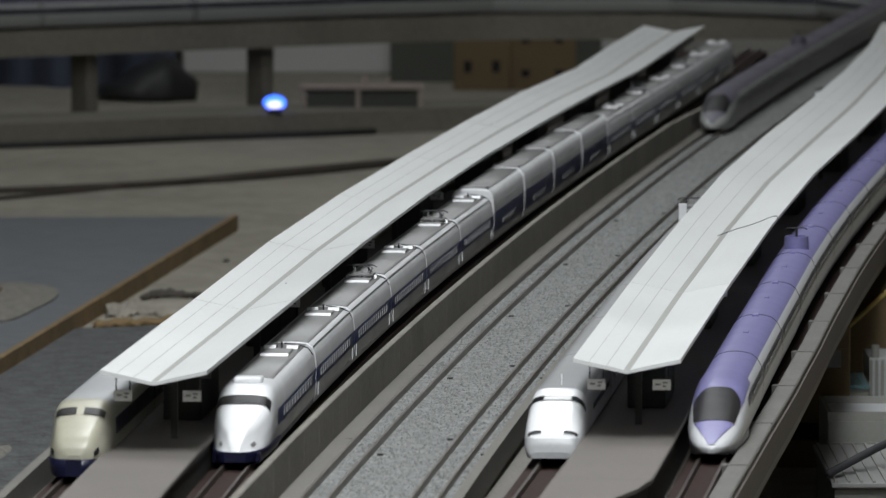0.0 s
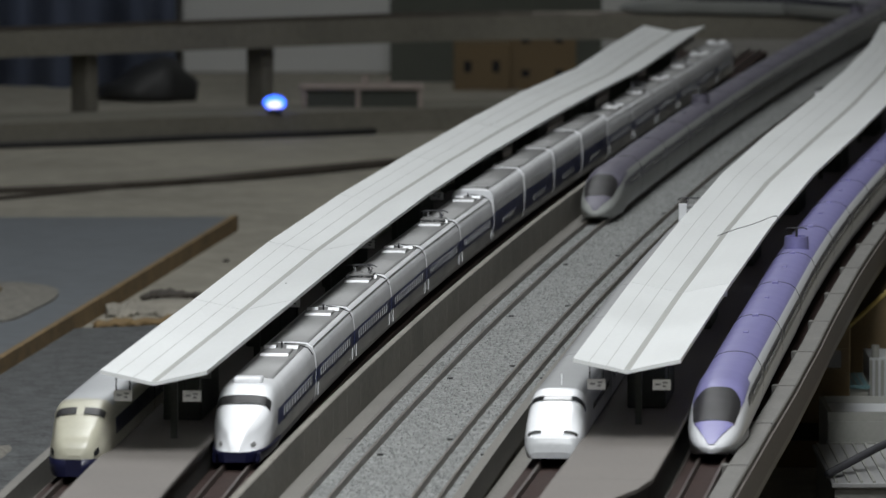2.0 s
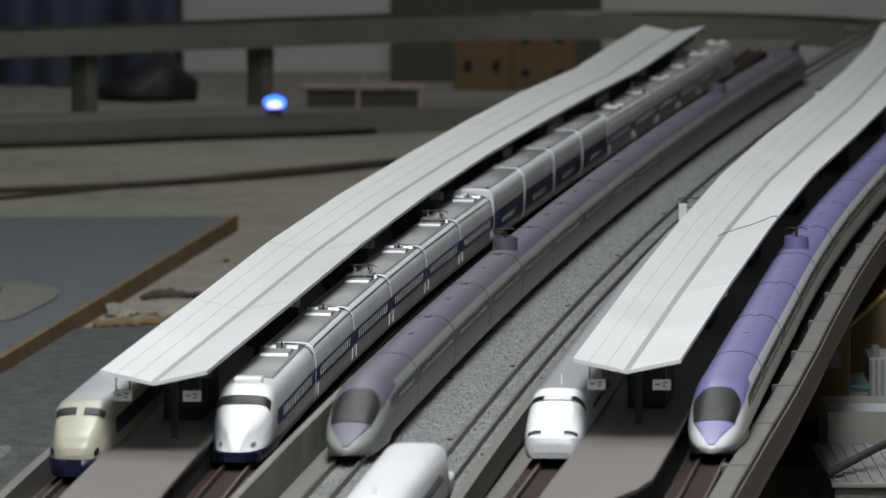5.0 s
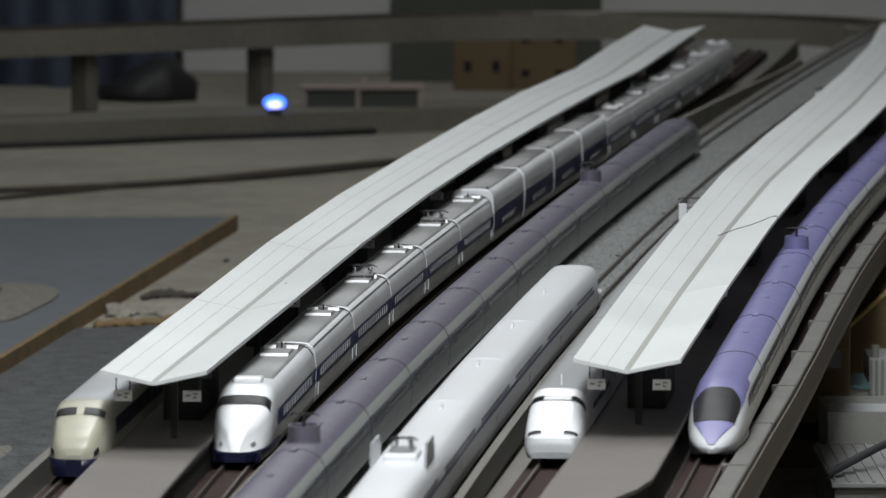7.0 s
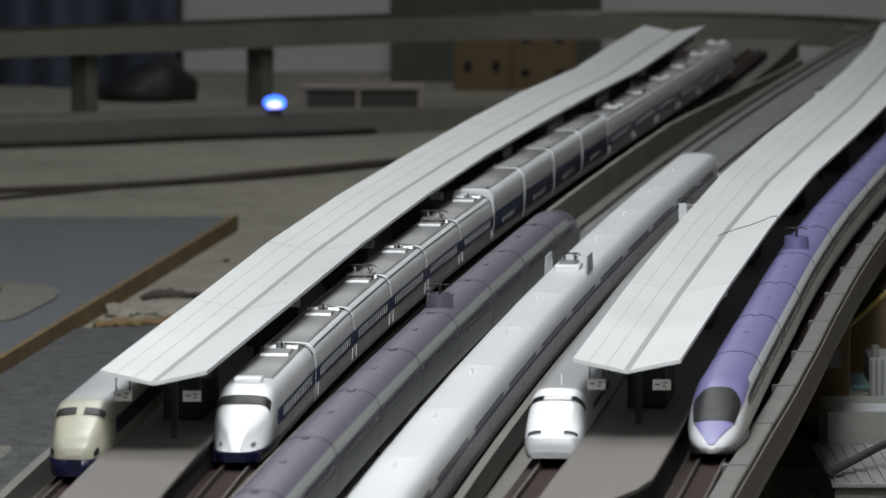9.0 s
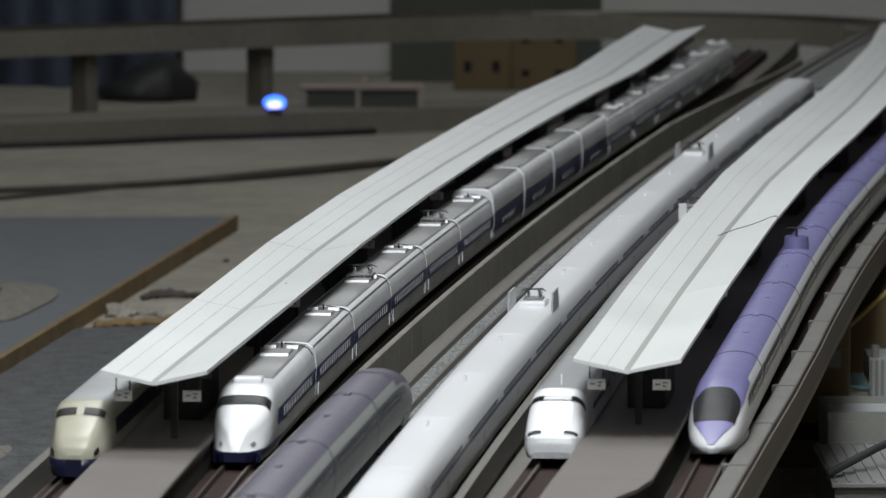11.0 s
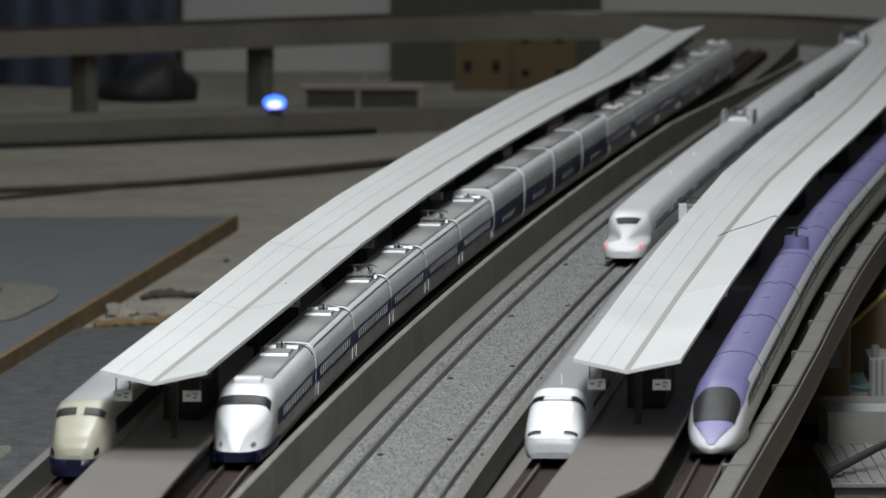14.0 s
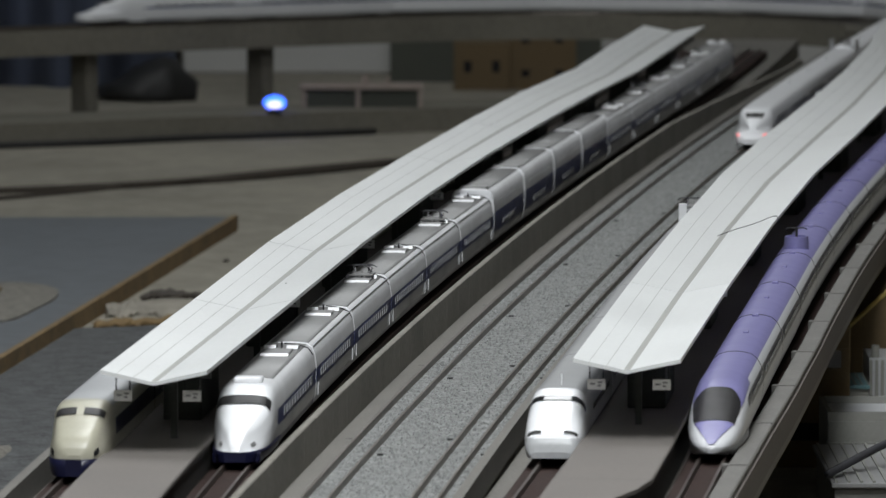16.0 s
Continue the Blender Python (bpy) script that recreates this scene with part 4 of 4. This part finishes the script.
def car_700(L, panto=False):
    c = thing("train_car", pose(0, 0, 0), "white shinkansen model carriage with thin blue line", "train car", "white duck-billed train cars")
    part("body", straight(L, "700", paint_700), P700, c)
    windows(c, 0.01048, 0.0132, 0.015, -L / 2 + 0.014, L / 2 - 0.014, 18, "winband")
    part("gangway", loft([(x * 0.99, z - 0.0001) for x, z in section("700")], [(L / 2 - 0.0002, 1, 1, 0), (L / 2 + 0.0008, 1, 1, 0)], lambda x, y, z: 0), "offwhite", c)
    bogies(c, L)
    part("roof_aerial", box(-0.0005, 0.0005, L * 0.3, L * 0.3 + 0.004, 0.0226, 0.0246, 0.0003), "white", c)
    if panto:
        part("pantograph_base", box(-0.0055, 0.0055, 0.042, 0.062, 0.0224, 0.0248, 0.0006), "white", c, "bright white insulator cover")
        for sx in (-1, 1):
            bm = box(sx * 0.0088 - 0.0004, sx * 0.0088 + 0.0004, 0.036, 0.068, 0.021, 0.0288)
            bmesh.ops.bevel(bm, geom=[e for e in bm.edges if abs(e.verts[0].co.z - e.verts[1].co.z) < 1e-6 and e.verts[0].co.z > 0.028 and abs(e.verts[0].co.y - e.verts[1].co.y) < 1e-6], offset=0.003, segments=2, affect="EDGES")
            part("side_shield", bm, "greybody", c, "pale grey pantograph shield")
        pantograph(c, 0.054, 0.0248, w=0.005)
    return c


PITCH = 0.157


def assemble(line, s_tip, head, L_head, mids, n):
    """Parked train: head at s_tip, then n cars by mids(i)."""
    head.matrix_world = line.place(s_tip + L_head / 2)
    for k in range(n):
        ob = mids(k)
        ob.matrix_world = line.place(s_tip + L_head + PITCH * (k + 0.5))


def maker(builds):
    """builds: dict key -> function; first call builds, later ones copy."""
    store = {}

    def get(key):
        if key not in store:
            store[key] = builds[key]()
            return store[key]
        return copy_thing(store[key], Matrix.Identity(4))

    return get


LC_ = PITCH - 0.002
get = maker({"p": lambda: car_100(LC_), "g": lambda: car_100(LC_, panto=True), "d": lambda: car_double(LC_), "h": head_100})
assemble(LB, LB.s_of_y(2.395), get("h"), 0.204, lambda k: get("d" if 5 <= k <= 8 else ("g" if k in (1, 3, 10, 12) else "p")), 15)
get = maker({"p": lambda: car_0(LC_), "h": head_0})
assemble(LA, LA.s_of_y(2.35), get("h"), 0.162, lambda k: get("p"), 9)
get = maker({"p": lambda: car_300(LC_), "g": lambda: car_300(LC_, True), "h": head_300})
assemble(LE, LE.s_of_y(2.4), get("h"), 0.167, lambda k: get("g" if k in (4, 10) else "p"), 12)
get = maker({"p": lambda: car_500(LC_), "g": lambda: car_500(LC_, True), "h": head_500})
assemble(LF, LF.s_of_y(2.412), get("h"), 0.168, lambda k: get("g" if k == 3 else "p"), 13)

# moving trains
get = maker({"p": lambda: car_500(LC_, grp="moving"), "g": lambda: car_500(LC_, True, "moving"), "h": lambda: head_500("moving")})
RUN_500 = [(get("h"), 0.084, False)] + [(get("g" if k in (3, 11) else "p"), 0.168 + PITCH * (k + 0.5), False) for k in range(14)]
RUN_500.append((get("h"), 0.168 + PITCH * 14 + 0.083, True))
get = maker({"p": lambda: car_700(PITCH - 0.0006), "g": lambda: car_700(PITCH - 0.0006, True), "h": head_700, "l": lambda: head_700("cream", "unlit lamp lens")})
RUN_700 = [(get("h"), 0.084, False)] + [(get("g" if k in (3, 9) else "p"), 0.168 + PITCH * (k + 0.5), False) for k in range(14)]
RUN_700.append((get("l"), 0.168 + PITCH * 14 + 0.083, True))


# nose of the incoming train and tail of the leaving one: distance along y at each time
NOSE_500 = lerp_curve([(0, 4.272), (1.5, 3.711), (3.5, 3.0), (4.2, 2.726), (7.0, 1.6), (9.0, 0.86), (11.6, -0.17), (16.0, -1.9)])
TAIL_700 = lerp_curve([(0, -2.0), (7.0, 0.515), (9.0, 1.265), (11.5, 2.21), (12.5, 2.62), (13.5, 3.055), (14.5, 3.48), (16.0, 4.12)])


def motions():
    times = [i * 0.4 for i in range(41)]
    for ob, d, flip in RUN_500:
        rows = []
        for t in times:
            m = LC.place((NOSE_500(t) - 1.7) * 1.007 + d)
            rows.append((t, m @ pose(0, 0, 0, 0, 0, 180) if flip else m))
        walk(ob, rows)
    for ob, d, flip in RUN_700:
        rows = []
        for t in times:
            m = LD.place((TAIL_700(t) - 1.7) * 1.007 + d)
            rows.append((t, m @ pose(0, 0, 0, 0, 0, 180) if flip else m))
        walk(ob, rows)


# ---- background behind the loop ----
def slab(pts, z0, z1, material, name, label, cat_, kind=""):
    bm = bmesh.new()
    lo = [bm.verts.new((x, y, z0)) for x, y in pts]
    hi = [bm.verts.new((x, y, z1)) for x, y in pts]
    n = len(pts)
    bm.faces.new(lo[::-1])
    bm.faces.new(hi)
    for k in range(n):
        bm.faces.new((lo[k], lo[(k + 1) % n], hi[(k + 1) % n], hi[k]))
    bmesh.ops.recalc_face_normals(bm, faces=bm.faces)
    return tagged(part(name, bm, material), label, cat_, kind=kind)


tagged(part("backdrop", box(-0.252, 1.6, 6.66, 6.68, BASE_Z, 0.6, 0.002), "backing"), "tall off-white backing board behind the layout", "board", kind="structure")
slab([(-0.05, 6.5), (0.15, 6.5), (0.15, 6.52), (-0.05, 6.52)], BASE_Z, 0.02, "greenroof", "backdrop_panel", "dark olive green panel before the backing board", "panel", kind="structure")
# curtain with folds
bm = bmesh.new()
cv = []
for k in range(141):
    x = -1.6 + 1.352 * k / 140
    y = 6.42 + 0.018 * math.sin(k * 0.62) + 0.008 * math.sin(k * 1.7)
    cv.append((bm.verts.new((x, y, BASE_Z)), bm.verts.new((x, y, 0.6))))
for q, w in zip(cv, cv[1:]):
    bm.faces.new((q[0], w[0], w[1], q[1])).smooth = True
cu = tagged(part("curtain", bm, "curtain"), "dark blue hanging curtain with vertical folds", "curtain")
sm = cu.modifiers.new("thickness", "SOLIDIFY")
sm.thickness = 0.003
# dark bag on the base
bm = bmesh.new()
bmesh.ops.create_icosphere(bm, subdivisions=3, radius=1.0)
for v in bm.verts:
    v.co *= 1 + 0.18 * noise.noise(v.co * 2.3)
    v.co = Vector((-0.268 + v.co.x * 0.046, 6.2 + v.co.y * 0.04, BASE_Z + 0.006 + max(-0.2, v.co.z) * (0.014 + 0.024 * smooth01((v.co.x + 0.9) / 1.6))))
    if v.co.z < BASE_Z:
        v.co.z = BASE_Z
for f in bm.faces:
    f.smooth = True
tagged(part("cloth_bag", bm, "black"), "crumpled black cloth bag on the layout base", "bag")


def building(name, m, w, d, h, material, label, rows_, cols, win="glass", ww=0.5, wh=0.5, cat_="building", parapet=0.0, roofmat=None):
    b = thing(name, m, label, cat_, "layout buildings")
    part("wall", box(-w / 2, w / 2, 0, d, 0, h, 0.0006), material, b)
    if parapet:
        bm = bmesh.new()
        for q in ((-w / 2, w / 2, 0, parapet), (-w / 2, w / 2, d - parapet, d), (-w / 2, -w / 2 + parapet, parapet, d - parapet), (w / 2 - parapet, w / 2, parapet, d - parapet)):
            add_box(bm, *q, h - 0.0002, h + 0.004)
        part("parapet", bm, material, b)
    if roofmat:
        part("roof", box(-w / 2 - 0.001, w / 2 + 0.001, -0.001, d + 0.001, h, h + 0.0015, 0.0004), roofmat, b)
    for r in range(rows_):
        for c_ in range(cols):
            cx = -w / 2 + w * (c_ + 0.5) / cols
            cz = h * (r + 0.5) / rows_
            a, e = w / cols * ww / 2, h / rows_ * wh / 2
            wn = part("window", box(cx - a, cx + a, -0.0006, 0.0005, cz - e, cz + e), material, b)
            part("pane", box(cx - a * 0.8, cx + a * 0.8, -0.0009, -0.0004, cz - e * 0.8, cz + e * 0.8), win, wn)
    return b


building("apartment_block", pose(0.036, 6.36, BASE_Z), 0.052, 0.05, 0.044, "yellowb", "ochre model building with small dark square windows", 1, 2, ww=0.34, wh=0.3)
building("apartment_block", pose(0.092, 6.37, BASE_Z), 0.062, 0.05, 0.062, "yellowb", "taller ochre model building with small dark windows", 2, 2, ww=0.3, wh=0.26)
hb = thing("station_house", pose(-0.068, 5.745, BASE_Z + 0.02), "low pinkish model station house with flat roof", "building", "layout buildings")
part("wall", box(-0.05, 0.05, 0.004, 0.03, 0, 0.0145, 0.0005), "greenroof", hb)
part("roof", box(-0.052, 0.052, -0.002, 0.034, 0.0147, 0.019, 0.0008), "pinkish", hb)
for x in (-0.05, -0.005, 0.047):
    part("pillar", box(x, x + 0.004, -0.001, 0.003, 0, 0.0146), "pinkish", hb)
part("chimney", box(0.0, 0.006, 0.01, 0.016, 0.0192, 0.026, 0.0005), "pinkish", hb)
part("chimney", box(0.02, 0.024, 0.01, 0.016, 0.0192, 0.024, 0.0005), "pinkish", hb)
led = thing("indicator_lamp", pose(-0.1385, 5.66, BASE_Z + 0.02), "small glowing blue indicator lamp on the layout base", "lamp")
part("socket", box(-0.006, 0.006, -0.004, 0.006, 0, 0.004, 0.0008), "black", led)
bm = bmesh.new()
bmesh.ops.create_uvsphere(bm, u_segments=20, v_segments=12, radius=1.0, matrix=Matrix.Translation((0, 0, 0.009)) @ Matrix.Diagonal((0.0094, 0.005, 0.006, 1)))
part("bulb", bm, "led", led, "glowing blue bulb", smooth=True)
# added pale ellipsoid: the overexposed middle of the blue glow
bm = bmesh.new()
bmesh.ops.create_uvsphere(bm, u_segments=16, v_segments=10, radius=1.0, matrix=Matrix.Translation((0, -0.0055, 0.0075)) @ Matrix.Diagonal((0.0062, 0.002, 0.0032, 1)))
part("glow_core", bm, "ledcore", led, "pale glowing core for the burnt-out middle of the lamp's glare", smooth=True)

# ---- things lying on the base, beside the viaduct ----
gb = thing("grey_board", pose(0, 0, 0), "blue-grey painted board with raw wood edging on the layout base", "board")


def prism(pts, z0, z1):
    bm = bmesh.new()
    lo = [bm.verts.new((x, y, z0)) for x, y in pts]
    hi = [bm.verts.new((x, y, z1)) for x, y in pts]
    n = len(pts)
    bm.faces.new(lo[::-1])
    bm.faces.new(hi)
    for k in range(n):
        bm.faces.new((lo[k], lo[(k + 1) % n], hi[(k + 1) % n], hi[k]))
    bmesh.ops.recalc_face_normals(bm, faces=bm.faces)
    return bm


AX, AY, BX, BY = -0.139, 4.655, -0.2535, 3.42
part("panel", prism([(AX - 0.004, AY), (-1.3, AY - 0.02), (-1.3, BY), (BX - 0.004, BY)], BASE_Z, BASE_Z + 0.0095), "greypanel", gb)
part("edging", prism([(AX, AY + 0.002), (AX - 0.0038, AY + 0.002), (BX - 0.0038, BY), (BX, BY)], BASE_Z, BASE_Z + 0.0105), "wood", gb, "raw brown wood edging strip")
part("edging", prism([(-0.222, 3.83), (-0.227, 3.83), (-0.262, 3.42), (-0.256, 3.42)], BASE_Z, BASE_Z + 0.008), "wood", gb)
slab([(-1.4, 1.9), (-0.07, 1.9), (-0.06, 3.9), (-0.16, 3.92), (-0.21, 3.9), (-0.245, 3.6), (-0.3, 3.4), (-1.4, 3.4)], BASE_Z, BASE_Z + 0.002, "asphalt", "felt_sheet", "dark grey felt sheet on the layout base", "sheet")


def rough_strip(pts, w, h, material, name, label, cat_, seed):
    """A long uneven piece lying along a polyline."""
    rng = random.Random(seed)
    bm = bmesh.new()
    rings = []
    n = 24
    for i in range(n + 1):
        u = i / n * (len(pts) - 1)
        k = min(int(u), len(pts) - 2)
        p = Vector(pts[k]).lerp(Vector(pts[k + 1]), u - k)
        ww, hh = w * (0.6 + 0.7 * rng.random()), h * (0.7 + 0.6 * rng.random())
        if i in (0, n):
            ww, hh = ww * 0.3, hh * 0.4
        rings.append([bm.verts.new((p.x + 0.003 * (rng.random() - 0.5), p.y + q * ww, BASE_Z + z * hh)) for q, z in ((-1, 0), (-0.8, 0.7), (0, 1), (0.8, 0.8), (1, 0))])
    for q, r in zip(rings, rings[1:]):
        for k in range(5):
            bm.faces.new((q[k], q[(k + 1) % 5], r[(k + 1) % 5], r[k])).smooth = True
    bm.faces.new(rings[0])
    bm.faces.new(rings[-1][::-1])
    bmesh.ops.recalc_face_normals(bm, faces=bm.faces)
    return tagged(part(name, bm, material), label, cat_)


rough_strip([(-0.4, 3.2), (-0.24, 3.22), (-0.205, 3.25)], 0.03, 0.004, "pebble", "plaster_strip", "beige crumbling plaster strip beside the station deck", "strip", 11)
rough_strip([(-0.181, 4.12), (-0.165, 4.145), (-0.145, 4.12), (-0.12, 4.12)], 0.016, 0.0035, "cablebrown", "bark_strip", "dark brown bark strip lying on the layout base", "strip", 3)
rough_strip([(-0.198, 4.02), (-0.18, 4.04), (-0.12, 4.045)], 0.045, 0.004, "plaster", "plaster_block", "pale beige plaster lump on the layout base", "block", 5)
rough_strip([(-0.2, 3.93), (-0.17, 3.95), (-0.12, 3.975)], 0.012, 0.004, "wood", "wood_scrap", "brown wood offcut lying on the layout base", "wood", 8)
bm = bmesh.new()
bmesh.ops.create_icosphere(bm, subdivisions=2, radius=1.0, matrix=Matrix.Translation((-0.139, 4.4, BASE_Z + 0.0005)) @ Matrix.Diagonal((0.0022, 0.01, 0.0009, 1)))
tagged(part("screw_head", bm, "cablebrown", smooth=True), "small dark screw head in the layout base", "screw")
rim = [(-0.262 + 0.034 * math.cos(a) * (1 + 0.15 * math.sin(3 * a)), 3.98 + 0.15 * math.sin(a) * (1 + 0.12 * math.cos(2 * a))) for a in [2 * math.pi * k / 40 for k in range(40)]]
slab(rim, BASE_Z + 0.0095, BASE_Z + 0.0108, "pebble", "gravel_patch", "round beige gravel patch on the grey board", "gravel")
for k, (r, dz) in enumerate(((0.0028, 0), (0.0018, 0))):
    bm = bmesh.new()
    pts = []
    for i in range(41):
        u = i / 40
        pts.append((-0.62 + 0.75 * u, 4.92 + (0.02 - 0.08 * k) * math.sin(u * 7) + 0.75 * u ** 2.4 - k * 0.07 * (1 - u), BASE_Z + r * 0.8))
    tube(bm, pts, r, 8)
    tagged(part("cable", bm, "cablebrown", smooth=True), "dark brown cable lying across the layout base", "cable", "loose cables")
bm = bmesh.new()
bmesh.ops.create_icosphere(bm, subdivisions=2, radius=1.0)
for v in bm.verts:
    v.co = Vector((-0.272 + v.co.x * 0.012, 4.05 + v.co.y * 0.04, BASE_Z + 0.0108 + max(0, v.co.z) * 0.004))
tagged(part("plaster_lump", bm, "wood", smooth=True), "brown plaster lump on the grey board", "lump")

# ---- town at the outer side of the station ----
fb = building("flat_roof_building", pose(0.214, 3.1, BASE_Z), 0.08, 0.072, 0.0325, "palegrey", "pale grey flat-roofed model building with parapet", 0, 0, parapet=0.002)
part("cornice", box(-0.0408, 0.0408, -0.0008, 0.0002, 0.0215, 0.0228), "palegrey", fb)
part("roof", box(-0.0378, 0.0378, 0.0022, 0.0698, 0.0326, 0.0333), "greybody", fb)
sh = thing("ribbed_shed", pose(0.2125, 2.94, BASE_Z), "grey model shed with a ribbed metal roof", "building", "layout buildings")
part("wall", box(-0.044, 0.044, 0.004, 0.15, 0, 0.02), "palegrey", sh)
part("roof", box(-0.0455, 0.0455, 0, 0.156, 0.0201, 0.0222, 0.0004), "roofgrey", sh)
for k in range(17):
    part("roof_rib", box(-0.044 + k * 0.0054, -0.0428 + k * 0.0054, 0.001, 0.155, 0.0222, 0.0231), "palegrey", sh)
bm = bmesh.new()
tube(bm, [(0.166, 2.955, BASE_Z + 0.0245), (0.19, 3.0, BASE_Z + 0.031), (0.225, 3.05, BASE_Z + 0.04)], 0.0018, 8)
tagged(part("drain_pipe", bm, "joint", smooth=True), "dark grey pipe lying on the ribbed shed roof", "pipe")
slab([(0.143, 2.78), (0.3, 2.78), (0.3, 2.925), (0.153, 2.925)], BASE_Z, BASE_Z + 0.017, "pinkish", "pink_block", "pinkish paved block beside the shed", "block")
building("apartment_block", pose(0.172, 3.2, BASE_Z), 0.036, 0.05, 0.068, "yellowb", "ochre model building with dark window bands", 2, 1, ww=0.96, wh=0.3)
gh = thing("gabled_house", pose(0.215, 3.42, BASE_Z), "ochre model house with yellow-edged sloping roof", "building", "layout buildings")
bm = bmesh.new()
sec_ = [(-0.03, 0.0), (0.03, 0.0), (0.03, 0.068), (0.012, 0.068), (-0.03, 0.03)]
lo = [bm.verts.new((x, 0, z)) for x, z in sec_]
hi = [bm.verts.new((x, 0.2, z)) for x, z in sec_]
bm.faces.new(lo)
bm.faces.new(hi[::-1])
for k in range(5):
    bm.faces.new((lo[k], hi[k], hi[(k + 1) % 5], lo[(k + 1) % 5]))
bmesh.ops.recalc_face_normals(bm, faces=bm.faces)
part("wall", bm, "yellowb", gh)
bm = bmesh.new()
tube(bm, [(-0.031, -0.001, 0.03), (0.012, -0.001, 0.069), (0.03, -0.001, 0.069)], 0.0012, 6)
part("roof_edge", bm, "yellowtrim", gh, "yellow roof edge")
tw = thing("balcony_block", pose(0.2185, 3.32, BASE_Z), "grey model tower block with vertical balcony slats", "building", "layout buildings")
part("wall", box(-0.012, 0.03, 0.002, 0.05, 0, 0.04), "greybody", tw)
for k in range(12):
    part("slat", box(-0.012 + k * 0.0028, -0.0105 + k * 0.0028, 0.0, 0.0019, 0.006, 0.039), "palegrey", tw)
bm = bmesh.new()
tube(bm, [(-0.009, 0.004, 0.04), (-0.009, 0.004, 0.046)], 0.002, 10)
part("water_tank", bm, "palegrey", tw)
ts = thing("tiled_canopy", pose(0.1962, 3.23, BASE_Z), "teal-tiled model canopy roof", "building", "layout buildings")
part("wall", box(-0.0045, 0.0045, 0.002, 0.06, 0, 0.034), "palegrey", ts)
part("roof", box(-0.005, 0.005, 0, 0.062, 0.0341, 0.0356), "teal", ts)
for k in range(4):
    part("tile_rib", box(-0.005 + k * 0.0031, -0.0044 + k * 0.0031, 0.0005, 0.0615, 0.0356, 0.0361), "palegrey", ts)

# ---- hanging signs at the platform ends, roof seams, posts ----
def hanging_sign(line, s, a):
    sg = thing("hanging_sign", line.place(s) @ Matrix.Translation((a, 0, 0)), "small white hanging platform sign with dark writing bars", "sign", "platform signs")
    part("board", box(-0.0032, 0.0032, -0.0005, 0.0005, 0.0248, 0.0286, 0.0002), "sign", sg)
    for x in (-0.0024, 0.0024):
        part("hanger", box(x - 0.0002, x + 0.0002, -0.0002, 0.0002, 0.0286, 0.0345), "black", sg)
    for x0, x1, z in ((-0.0022, -0.0004, 0.0266), (0.0004, 0.0021, 0.0272), (0.0004, 0.0016, 0.026)):
        part("writing_bar", box(x0, x1, -0.0008, -0.0006, z, z + 0.0006), "roofgrey", sg)


for line, y in ((LP1, 2.375), (LP2, 2.415)):
    for a in (-0.0105, 0.0135) if line is LP1 else (-0.0115, 0.0115):
        hanging_sign(line, line.s_of_y(y), a)
for line, ys in ((LP1, (2.75, 3.05, 3.35)), (LP2, (2.8,))):
    for y in ys:
        hanging_sign(line, line.s_of_y(y), 0.0125)


motions()
